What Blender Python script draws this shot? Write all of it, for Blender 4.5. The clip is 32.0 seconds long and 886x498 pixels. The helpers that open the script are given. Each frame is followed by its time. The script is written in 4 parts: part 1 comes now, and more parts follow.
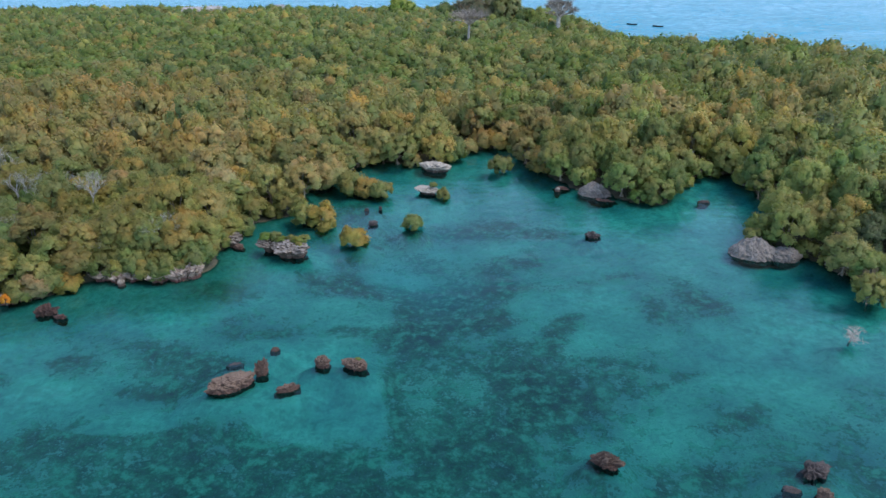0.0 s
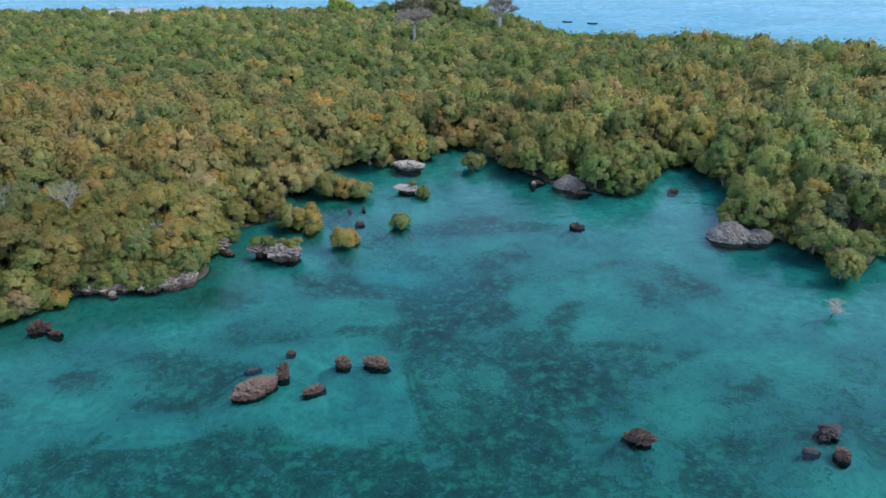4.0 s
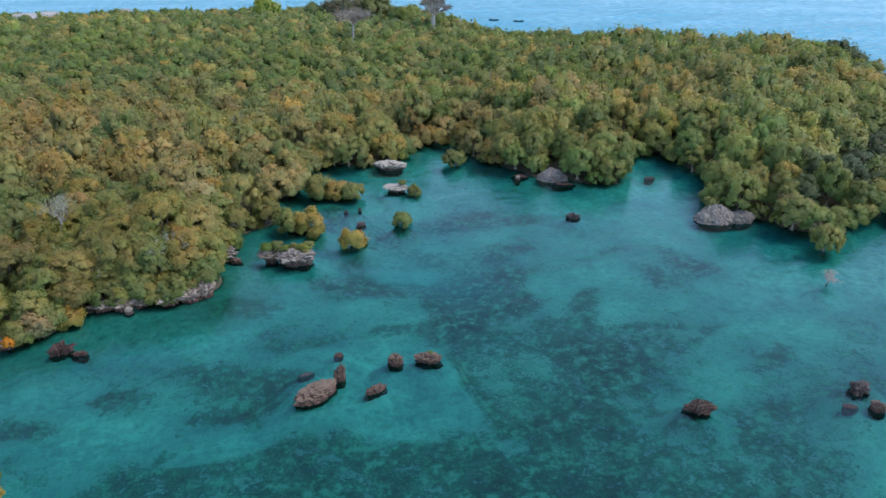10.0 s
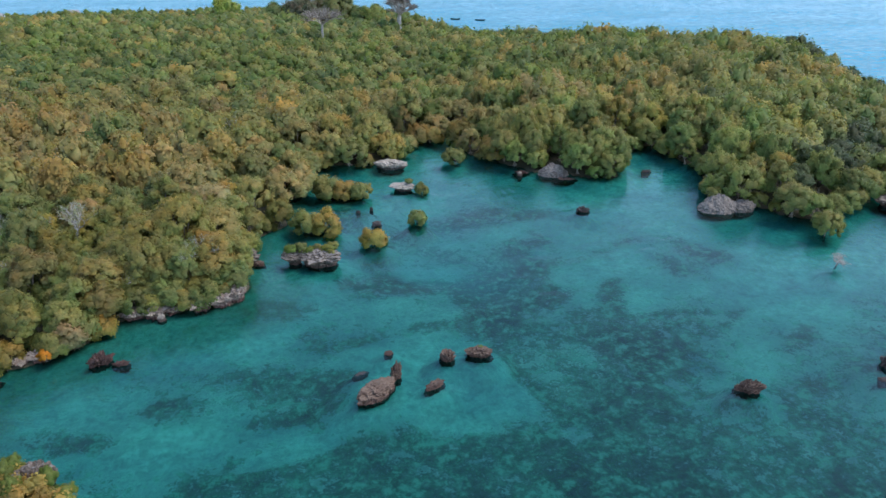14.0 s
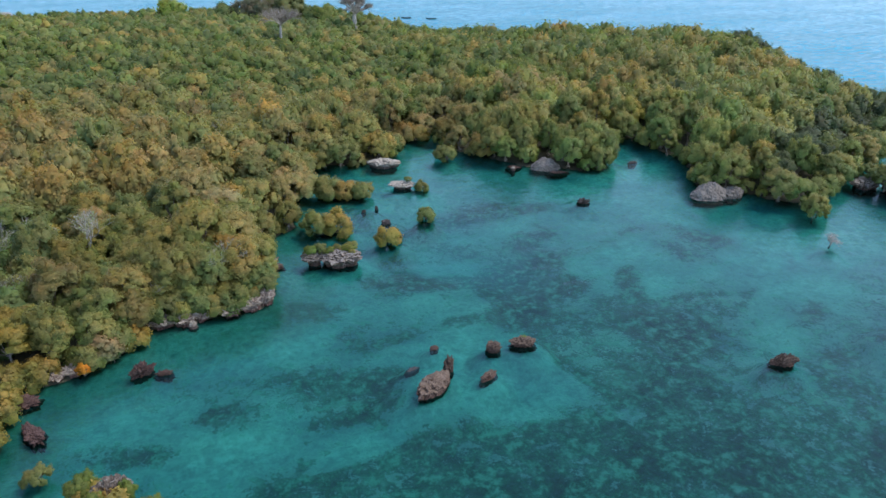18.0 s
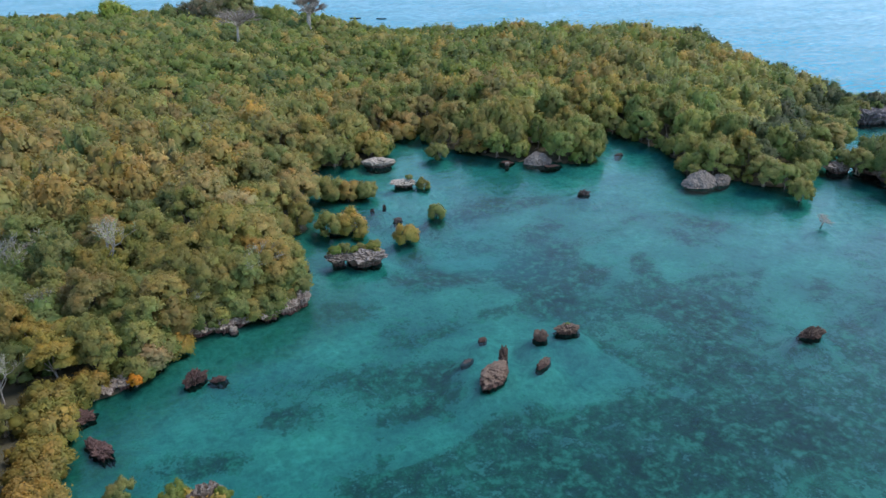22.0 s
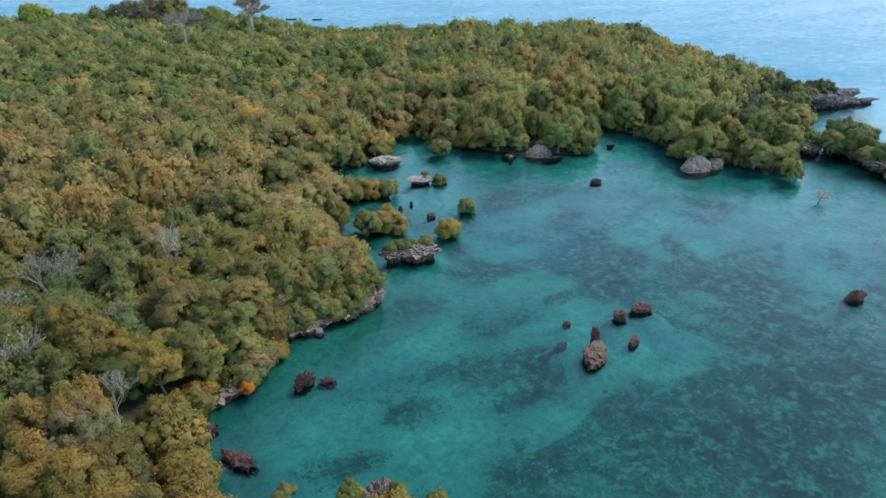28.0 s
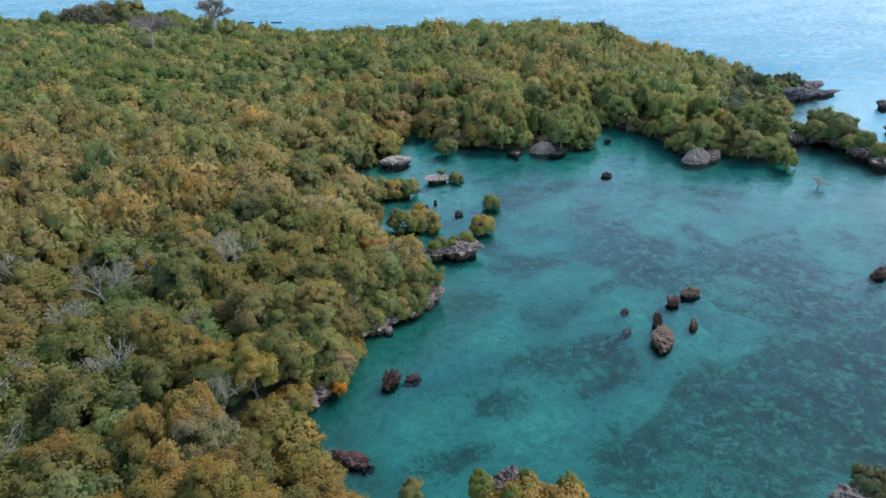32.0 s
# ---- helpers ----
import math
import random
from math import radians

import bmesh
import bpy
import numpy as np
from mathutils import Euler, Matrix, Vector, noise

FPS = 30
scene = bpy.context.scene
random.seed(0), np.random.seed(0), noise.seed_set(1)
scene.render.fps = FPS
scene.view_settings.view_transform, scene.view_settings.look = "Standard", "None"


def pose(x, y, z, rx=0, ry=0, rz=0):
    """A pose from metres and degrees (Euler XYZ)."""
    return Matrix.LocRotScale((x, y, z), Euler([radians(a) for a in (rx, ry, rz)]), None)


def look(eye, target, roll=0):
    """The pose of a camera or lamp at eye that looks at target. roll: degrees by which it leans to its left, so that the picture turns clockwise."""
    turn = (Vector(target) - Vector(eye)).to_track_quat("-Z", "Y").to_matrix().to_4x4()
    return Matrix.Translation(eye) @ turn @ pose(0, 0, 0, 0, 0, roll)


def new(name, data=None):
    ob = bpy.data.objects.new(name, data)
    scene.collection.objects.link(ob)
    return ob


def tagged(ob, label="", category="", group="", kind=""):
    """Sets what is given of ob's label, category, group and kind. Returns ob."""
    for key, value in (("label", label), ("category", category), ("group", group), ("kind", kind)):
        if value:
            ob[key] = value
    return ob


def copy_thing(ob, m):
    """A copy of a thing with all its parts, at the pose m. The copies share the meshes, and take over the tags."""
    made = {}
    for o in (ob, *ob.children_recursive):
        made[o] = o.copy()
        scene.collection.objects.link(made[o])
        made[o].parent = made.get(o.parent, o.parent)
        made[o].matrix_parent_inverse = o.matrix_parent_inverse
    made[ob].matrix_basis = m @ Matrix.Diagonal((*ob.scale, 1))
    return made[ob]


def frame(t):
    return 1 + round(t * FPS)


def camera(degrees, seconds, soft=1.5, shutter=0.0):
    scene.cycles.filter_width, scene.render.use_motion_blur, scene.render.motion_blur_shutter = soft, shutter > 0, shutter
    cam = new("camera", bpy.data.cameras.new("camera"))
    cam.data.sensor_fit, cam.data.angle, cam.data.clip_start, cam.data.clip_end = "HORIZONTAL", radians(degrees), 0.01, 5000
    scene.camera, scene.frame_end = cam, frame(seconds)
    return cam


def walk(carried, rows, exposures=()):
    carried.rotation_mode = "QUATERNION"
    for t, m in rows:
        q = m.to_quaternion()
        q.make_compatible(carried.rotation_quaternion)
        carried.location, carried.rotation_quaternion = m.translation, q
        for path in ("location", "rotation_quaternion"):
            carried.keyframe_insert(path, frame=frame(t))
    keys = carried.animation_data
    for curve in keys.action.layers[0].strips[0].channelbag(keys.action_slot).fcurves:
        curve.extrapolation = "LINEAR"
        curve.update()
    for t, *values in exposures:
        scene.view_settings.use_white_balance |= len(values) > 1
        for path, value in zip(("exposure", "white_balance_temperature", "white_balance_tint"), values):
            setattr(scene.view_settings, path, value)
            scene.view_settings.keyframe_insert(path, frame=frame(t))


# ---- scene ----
PATH = [
    (0, (0.873, 1.512, 38.393), (0.791, 3.322, 37.548), -1.1),
    (1, (-1.104, 1.091, 38.451), (-1.139, 2.903, 37.604), -1.1),
    (2, (-3.253, 0.804, 38.515), (-3.233, 2.615, 37.667), -1.0),
    (3, (-5.322, 0.563, 38.584), (-5.252, 2.373, 37.735), -1.0),
    (3.5, (-6.324, 0.415, 38.633), (-6.23, 2.224, 37.784), -1.0),
    (5.5, (-10.639, 0.218, 38.804), (-10.448, 2.018, 37.951), -0.9),
    (6, (-11.76, 0.203, 38.875), (-11.55, 2.0, 38.022), -0.9),
    (7, (-13.974, 0.28, 38.93), (-13.72, 2.071, 38.077), -0.8),
    (8, (-16.12, 0.333, 39.024), (-15.829, 2.118, 38.17), -0.8),
    (9, (-18.378, 0.527, 39.086), (-18.046, 2.304, 38.231), -0.7),
    (10, (-20.557, 0.684, 39.175), (-20.183, 2.452, 38.32), -0.7),
    (11, (-22.801, 0.998, 39.236), (-22.386, 2.757, 38.381), -0.6),
    (12, (-25.224, 1.371, 39.283), (-24.773, 3.121, 38.426), -0.6),
    (13, (-27.825, 1.863, 39.272), (-27.337, 3.603, 38.415), -0.5),
    (14, (-30.498, 2.354, 39.275), (-29.972, 4.083, 38.417), -0.4),
    (14.5, (-31.805, 2.607, 39.268), (-31.257, 4.328, 38.41), -0.3),
    (16.5, (-36.893, 3.819, 39.228), (-36.271, 5.514, 38.368), -0.3),
    (17, (-38.242, 4.184, 39.286), (-37.591, 5.868, 38.425), -0.2),
    (18, (-40.862, 4.925, 39.362), (-40.162, 6.589, 38.501), -0.2),
    (19, (-43.503, 5.742, 39.366), (-42.759, 7.387, 38.505), -0.1),
    (20, (-46.192, 6.665, 39.357), (-45.408, 8.292, 38.496), -0.1),
    (21, (-48.903, 7.669, 39.28), (-48.075, 9.274, 38.421), 0.0),
    (22, (-51.602, 8.776, 39.207), (-50.729, 10.357, 38.347), 0.0),
    (23, (-54.373, 9.964, 39.186), (-53.459, 11.521, 38.327), 0.1),
    (24, (-57.05, 11.219, 39.038), (-56.098, 12.755, 38.181), 0.2),
    (25, (-59.777, 12.698, 38.921), (-58.783, 14.207, 38.064), 0.3),
    (25.5, (-61.016, 13.362, 38.873), (-60.01, 14.863, 38.016), 0.3),
    (27.5, (-66.404, 16.551, 38.758), (-65.325, 18.002, 37.901), 0.4),
    (28, (-67.725, 17.435, 38.741), (-66.628, 18.87, 37.885), 0.4),
    (29, (-70.395, 19.112, 38.643), (-69.262, 20.521, 37.789), 0.4),
    (30, (-73.075, 20.99, 38.595), (-71.914, 22.377, 37.742), 0.4),
    (31, (-75.761, 22.936, 38.503), (-74.567, 24.296, 37.652), 0.5),
    (32, (-78.439, 24.997, 38.374), (-77.204, 26.322, 37.524), 0.5),
]
cam = camera(64.5, 32.0, soft=1.5)
walk(cam, [(t, look(eye, target, roll)) for t, eye, target, roll in PATH],
     exposures=[(0, 1.46, 6150, 10), (12, 1.46, 6220, 10), (20, 1.45, 6430, 10), (32, 1.42, 6500, 10)])

# ---------------------------------------------------------------- light
SUN_ELEV, SUN_AZ = 58.0, 106.0          # degrees; azimuth clockwise from +y
scene.view_settings.exposure = 1.45
world = bpy.data.worlds.new("sky")
scene.world = world
world.use_nodes = True
wt = world.node_tree
wt.nodes.clear()
w_out = wt.nodes.new("ShaderNodeOutputWorld")
w_bg = wt.nodes.new("ShaderNodeBackground")
w_sky = wt.nodes.new("ShaderNodeTexSky")
w_sky.sky_type = "NISHITA"
w_sky.sun_disc = False
w_sky.sun_elevation = radians(SUN_ELEV)
w_sky.sun_rotation = radians(SUN_AZ)
w_sky.dust_density = 0.5
w_sky.air_density = 1.0
w_sky.ozone_density = 0.9
w_bg.inputs["Strength"].default_value = 0.15
wt.links.new(w_sky.outputs[0], w_bg.inputs["Color"])
wt.links.new(w_bg.outputs[0], w_out.inputs["Surface"])
sun_data = bpy.data.lights.new("sun", "SUN")
sun_data.energy, sun_data.angle, sun_data.color = 1.22, radians(30), (1.0, 0.94, 0.85)
sun = new("sun", sun_data)
az, el = radians(SUN_AZ), radians(SUN_ELEV)
sun_dir = Vector((math.sin(az) * math.cos(el), math.cos(az) * math.cos(el), math.sin(el)))
sun.matrix_world = look(sun_dir * 300, (0, 0, 0))


# ---------------------------------------------------------------- materials
def mat_base(name):
    m = bpy.data.materials.new(name)
    m.use_nodes = True
    nt = m.node_tree
    nt.nodes.clear()
    return m, nt, nt.nodes.new("ShaderNodeOutputMaterial")


def node(nt, kind, **values):
    n = nt.nodes.new(kind)
    for key, value in values.items():
        n.inputs[key.replace("_", " ")].default_value = value
    return n


def coords(nt, scale=(1, 1, 1)):
    geo = nt.nodes.new("ShaderNodeNewGeometry")
    mp = nt.nodes.new("ShaderNodeMapping")
    mp.inputs["Scale"].default_value = scale
    nt.links.new(geo.outputs["Position"], mp.inputs["Vector"])
    return mp.outputs[0]


def noise_tex(nt, vec, scale, detail=4, rough=0.55, twist=0.0):
    n = node(nt, "ShaderNodeTexNoise", Scale=scale, Detail=detail, Roughness=rough, Distortion=twist)
    nt.links.new(vec, n.inputs["Vector"])
    return n.outputs["Fac"]


def ramp(nt, fac, *stops):
    r = nt.nodes.new("ShaderNodeValToRGB")
    el_ = r.color_ramp.elements
    while len(el_) < len(stops):
        el_.new(0.5)
    for e, (p, c) in zip(el_, stops):
        e.position = p
        e.color = (*c, 1) if len(c) == 3 else c
    nt.links.new(fac, r.inputs["Fac"])
    return r.outputs["Color"]


def mixc(nt, fac, a, b, blend="MIX"):
    n = nt.nodes.new("ShaderNodeMix")
    n.data_type = "RGBA"
    n.blend_type = blend
    for sock, v in ((n.inputs[0], fac), (n.inputs[6], a), (n.inputs[7], b)):
        if isinstance(v, (int, float)):
            sock.default_value = v
        elif isinstance(v, tuple):
            sock.default_value = (*v, 1) if len(v) == 3 else v
        else:
            nt.links.new(v, sock)
    return n.outputs[2]


def math_n(nt, op, a, b=0.0, clamp=False):
    n = nt.nodes.new("ShaderNodeMath")
    n.operation, n.use_clamp = op, clamp
    for sock, v in ((n.inputs[0], a), (n.inputs[1], b)):
        if isinstance(v, (int, float)):
            sock.default_value = v
        else:
            nt.links.new(v, sock)
    return n.outputs[0]


def bump(nt, height, strength, distance):
    b = node(nt, "ShaderNodeBump", Strength=strength, Distance=distance)
    nt.links.new(height, b.inputs["Height"])
    return b.outputs[0]


def leaf_material(name, per_tree):
    """Leaves: the tree's own tint, varied leaf by leaf; some light comes through."""
    m, nt, out = mat_base(name)
    if per_tree:
        info = nt.nodes.new("ShaderNodeObjectInfo")
        tint = info.outputs["Color"]
    else:
        att = nt.nodes.new("ShaderNodeAttribute")
        att.attribute_name = "tint"
        tint = att.outputs["Color"]
    geo = nt.nodes.new("ShaderNodeNewGeometry")
    leafvar = ramp(nt, geo.outputs["Random Per Island"], (0.0, (0.8, 0.84, 0.84)), (0.5, (1, 1, 1)), (1.0, (1.2, 1.16, 1.1)))
    c = mixc(nt, 1.0, tint, leafvar, "MULTIPLY")
    big, grain = noise_tex(nt, coords(nt), 0.9, 3), noise_tex(nt, coords(nt), 5.0, 3, 0.65)
    c = mixc(nt, 1.0, c, ramp(nt, grain, (0.32, (0.86, 0.88, 0.88)), (0.66, (1.14, 1.12, 1.08))), "MULTIPLY")
    c = mixc(nt, 1.0, c, ramp(nt, big, (0.3, (0.78, 0.82, 0.8)), (0.7, (1.2, 1.14, 1.05))), "MULTIPLY")
    # Light painted in: warm lit tint on crown tops, duller shaded green below.
    top_light = nt.nodes.new("ShaderNodeAttribute")
    top_light.attribute_name = "painted_top_light"
    c = mixc(nt, 1.0, c, ramp(nt, top_light.outputs["Fac"], (0.1, (0.8, 0.97, 0.84)), (0.85, (1.15, 1.03, 0.86))), "MULTIPLY")
    flush = noise_tex(nt, coords(nt), 0.42, 2)
    c = mixc(nt, 1.0, c, ramp(nt, flush, (0.36, (0.86, 1.02, 0.92)), (0.62, (1.1, 0.98, 0.92))), "MULTIPLY")
    d = node(nt, "ShaderNodeBsdfPrincipled", Roughness=0.6)
    d.inputs["Specular IOR Level"].default_value = 0.35
    nt.links.new(c, d.inputs["Base Color"])
    nt.links.new(bump(nt, grain, 0.12, 0.1), d.inputs["Normal"])
    tr = nt.nodes.new("ShaderNodeBsdfTranslucent")
    nt.links.new(c, tr.inputs["Color"])
    mx = nt.nodes.new("ShaderNodeMixShader")
    mx.inputs[0].default_value = 0.46
    nt.links.new(d.outputs[0], mx.inputs[1])
    nt.links.new(tr.outputs[0], mx.inputs[2])
    nt.links.new(mx.outputs[0], out.inputs["Surface"])
    return m


def rough_material(name, stops, scale, fine, bump_strength=0.6, bump_dist=0.12, rough=0.9, top=None, tide=None):
    """Stone, bark, thatch and the like: two scales of colour and a relief."""
    m, nt, out = mat_base(name)
    v = coords(nt)
    n1, n2 = noise_tex(nt, v, scale, 5), noise_tex(nt, v, fine, 4, 0.7)
    c = ramp(nt, n1, *stops)
    c = mixc(nt, 1.0, c, ramp(nt, n2, (0.3, (0.62, 0.62, 0.62)), (0.7, (1.25, 1.25, 1.25))), "MULTIPLY")
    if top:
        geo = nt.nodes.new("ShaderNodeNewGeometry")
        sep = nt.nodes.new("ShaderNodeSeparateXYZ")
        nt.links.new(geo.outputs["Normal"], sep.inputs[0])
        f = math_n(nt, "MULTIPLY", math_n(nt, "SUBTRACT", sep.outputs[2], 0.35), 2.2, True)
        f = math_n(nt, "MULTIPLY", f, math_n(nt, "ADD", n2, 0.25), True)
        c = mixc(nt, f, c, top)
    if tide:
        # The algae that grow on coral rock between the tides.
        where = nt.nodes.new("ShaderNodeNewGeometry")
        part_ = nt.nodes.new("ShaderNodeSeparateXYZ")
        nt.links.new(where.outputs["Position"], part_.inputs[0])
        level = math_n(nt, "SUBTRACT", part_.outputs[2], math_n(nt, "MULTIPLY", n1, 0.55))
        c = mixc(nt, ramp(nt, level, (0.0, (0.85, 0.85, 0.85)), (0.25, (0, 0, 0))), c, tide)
    p = node(nt, "ShaderNodeBsdfPrincipled", Roughness=rough)
    nt.links.new(c, p.inputs["Base Color"])
    nt.links.new(bump(nt, math_n(nt, "ADD", n1, n2), bump_strength, bump_dist), p.inputs["Normal"])
    nt.links.new(p.outputs[0], out.inputs["Surface"])
    return m


LEAF_NEAR = leaf_material("leaves_by_tree", True)
LEAF_FAR = leaf_material("leaves_of_woods", False)
BARK = rough_material("bark", ((0.3, (0.16, 0.12, 0.09)), (0.7, (0.30, 0.26, 0.21))), 2.0, 9.0)
BARK_GREY = rough_material("grey_bark", ((0.3, (0.27, 0.24, 0.20)), (0.7, (0.44, 0.39, 0.34))), 2.0, 9.0)
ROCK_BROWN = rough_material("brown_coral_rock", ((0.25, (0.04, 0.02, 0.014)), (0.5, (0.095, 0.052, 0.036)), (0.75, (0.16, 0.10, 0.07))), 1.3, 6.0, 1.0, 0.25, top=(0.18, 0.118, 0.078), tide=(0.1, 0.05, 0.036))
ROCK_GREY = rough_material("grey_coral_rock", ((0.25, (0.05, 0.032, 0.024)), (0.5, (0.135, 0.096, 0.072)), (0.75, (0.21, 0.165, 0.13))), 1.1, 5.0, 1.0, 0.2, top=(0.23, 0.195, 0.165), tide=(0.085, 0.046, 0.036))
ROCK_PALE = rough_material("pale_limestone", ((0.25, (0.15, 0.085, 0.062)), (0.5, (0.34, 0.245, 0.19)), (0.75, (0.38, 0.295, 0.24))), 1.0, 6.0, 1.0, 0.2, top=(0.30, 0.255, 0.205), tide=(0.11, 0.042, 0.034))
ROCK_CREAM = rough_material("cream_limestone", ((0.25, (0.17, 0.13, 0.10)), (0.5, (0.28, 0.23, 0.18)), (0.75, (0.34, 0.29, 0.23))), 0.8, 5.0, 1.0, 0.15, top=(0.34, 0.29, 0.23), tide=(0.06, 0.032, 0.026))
ROCK_DARK = rough_material("wet_dark_rock", ((0.25, (0.03, 0.025, 0.025)), (0.6, (0.09, 0.065, 0.055)), (0.8, (0.15, 0.11, 0.09))), 1.3, 6.0, 1.0, 0.2)
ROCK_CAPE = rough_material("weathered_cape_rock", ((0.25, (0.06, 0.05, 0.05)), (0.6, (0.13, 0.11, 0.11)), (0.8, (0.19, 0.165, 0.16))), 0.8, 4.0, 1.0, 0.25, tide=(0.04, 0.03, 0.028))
ROCK_RED = rough_material("red_brown_reef_rock", ((0.25, (0.035, 0.016, 0.012)), (0.5, (0.085, 0.04, 0.03)), (0.75, (0.14, 0.075, 0.055))), 1.3, 6.0, 1.0, 0.25)
BOULDER = rough_material("smooth_grey_boulder", ((0.25, (0.095, 0.073, 0.06)), (0.55, (0.16, 0.13, 0.108)), (0.8, (0.215, 0.18, 0.15))), 0.9, 4.0, 0.6, 0.1)
THATCH = rough_material("grey_thatch", ((0.3, (0.22, 0.19, 0.17)), (0.7, (0.36, 0.32, 0.29))), 0.8, 6.0)
PLASTER = rough_material("pale_plaster", ((0.3, (0.50, 0.44, 0.38)), (0.7, (0.66, 0.60, 0.54))), 0.5, 3.0, 0.3, 0.03)
WOOD_DARK = rough_material("dark_boat_wood", ((0.3, (0.02, 0.018, 0.018)), (0.7, (0.06, 0.05, 0.045))), 1.5, 8.0, 0.4, 0.02)


def ground_material():
    m, nt, out = mat_base("sand_and_soil")
    v = coords(nt)
    geo = nt.nodes.new("ShaderNodeNewGeometry")
    sep = nt.nodes.new("ShaderNodeSeparateXYZ")
    nt.links.new(geo.outputs["Position"], sep.inputs[0])
    z = sep.outputs[2]
    att = nt.nodes.new("ShaderNodeAttribute")
    att.attribute_name = "seagrass"
    n_big, n_mid, n_fine, n_tiny = noise_tex(nt, v, 0.10, 6, 0.62), noise_tex(nt, v, 0.38, 9, 0.7, 0.4), noise_tex(nt, v, 1.5, 6, 0.72, 0.5), noise_tex(nt, v, 4.5, 3, 0.6)
    sand = ramp(nt, n_mid, (0.32, (0.23, 0.325, 0.27)), (0.68, (0.42, 0.505, 0.41)))
    sand = mixc(nt, 1.0, sand, ramp(nt, n_fine, (0.34, (0.74, 0.78, 0.78)), (0.6, (1.12, 1.1, 1.1))), "MULTIPLY")
    n_mott = noise_tex(nt, v, 0.72, 9, 0.76, 0.12)
    sand = mixc(nt, 1.0, sand, ramp(nt, n_mott, (0.43, (0.8, 0.84, 0.86)), (0.56, (1.12, 1.12, 1.1))), "MULTIPLY")
    weed = ramp(nt, n_mott, (0.43, (0.008, 0.034, 0.032)), (0.51, (0.032, 0.105, 0.066)), (0.6, (0.15, 0.31, 0.21)))
    f = att.outputs["Fac"]
    for n_, k_ in ((n_big, 1.5), (n_mid, 1.6), (n_mott, 2.5), (n_fine, 1.0), (n_tiny, 0.6)):
        f = math_n(nt, "ADD", f, math_n(nt, "MULTIPLY", math_n(nt, "SUBTRACT", n_, 0.5), k_))
    soft_ = ramp(nt, f, (0.25, (0, 0, 0)), (0.95, (0.4, 0.4, 0.4)))
    crisp = ramp(nt, f, (0.46, (0, 0, 0)), (0.55, (0.55, 0.55, 0.55)))
    f = math_n(nt, "ADD", soft_, crisp, True)
    sand = mixc(nt, 1.0, sand, ramp(nt, n_big, (0.35, (1.15, 1.12, 1.05)), (0.65, (0.62, 0.72, 0.80))), "MULTIPLY")
    vor = node(nt, "ShaderNodeTexVoronoi", Scale=0.7)
    nt.links.new(v, vor.inputs["Vector"])
    specks = ramp(nt, math_n(nt, "ADD", vor.outputs["Distance"], math_n(nt, "MULTIPLY", n_tiny, 0.35)), (0.28, (0.3, 0.3, 0.3)), (0.55, (0, 0, 0)))
    weed = mixc(nt, math_n(nt, "MULTIPLY", specks, ramp(nt, n_mid, (0.42, (0.15, 0.15, 0.15)), (0.6, (1, 1, 1)))), weed, sand)
    bed = mixc(nt, f, sand, weed)
    algae = ramp(nt, n_fine, (0.35, (0.12, 0.10, 0.06)), (0.7, (0.38, 0.31, 0.2)))
    shal = ramp(nt, math_n(nt, "MULTIPLY", z, -1.0), (0.2, (0.7, 0.7, 0.7)), (0.65, (0, 0, 0)))
    fringe = nt.nodes.new("ShaderNodeAttribute")
    fringe.attribute_name = "algae"
    green = math_n(nt, "ADD", fringe.outputs["Fac"], math_n(nt, "MULTIPLY", math_n(nt, "SUBTRACT", n_mid, 0.5), 2.2))
    green = math_n(nt, "MULTIPLY", ramp(nt, green, (0.25, (0, 0, 0)), (0.75, (1, 1, 1))), 0.45)
    bed = mixc(nt, math_n(nt, "MAXIMUM", shal, green), bed, algae)
    # Light scattered in deep water, painted as blue into the bed colour.
    scatter_blue = ramp(nt, math_n(nt, "MULTIPLY", z, -0.1), (0.22, (0, 0, 0)), (0.62, (1, 1, 1)))
    bed = mixc(nt, scatter_blue, bed, ramp(nt, n_mid, (0.35, (0.10, 0.42, 0.58)), (0.65, (0.2, 0.62, 0.72))))
    soil = ramp(nt, n_mid, (0.3, (0.045, 0.045, 0.028)), (0.7, (0.10, 0.088, 0.058)))
    land = ramp(nt, math_n(nt, "ADD", z, math_n(nt, "MULTIPLY", n_fine, 0.3)), (0.0, (0, 0, 0)), (0.14, (1, 1, 1)))
    c = mixc(nt, land, bed, soil)
    p = node(nt, "ShaderNodeBsdfPrincipled", Roughness=0.95)
    p.inputs["Specular IOR Level"].default_value = 0.1
    nt.links.new(c, p.inputs["Base Color"])
    nt.links.new(bump(nt, n_fine, 0.5, 0.2), p.inputs["Normal"])
    nt.links.new(p.outputs[0], out.inputs["Surface"])
    return m


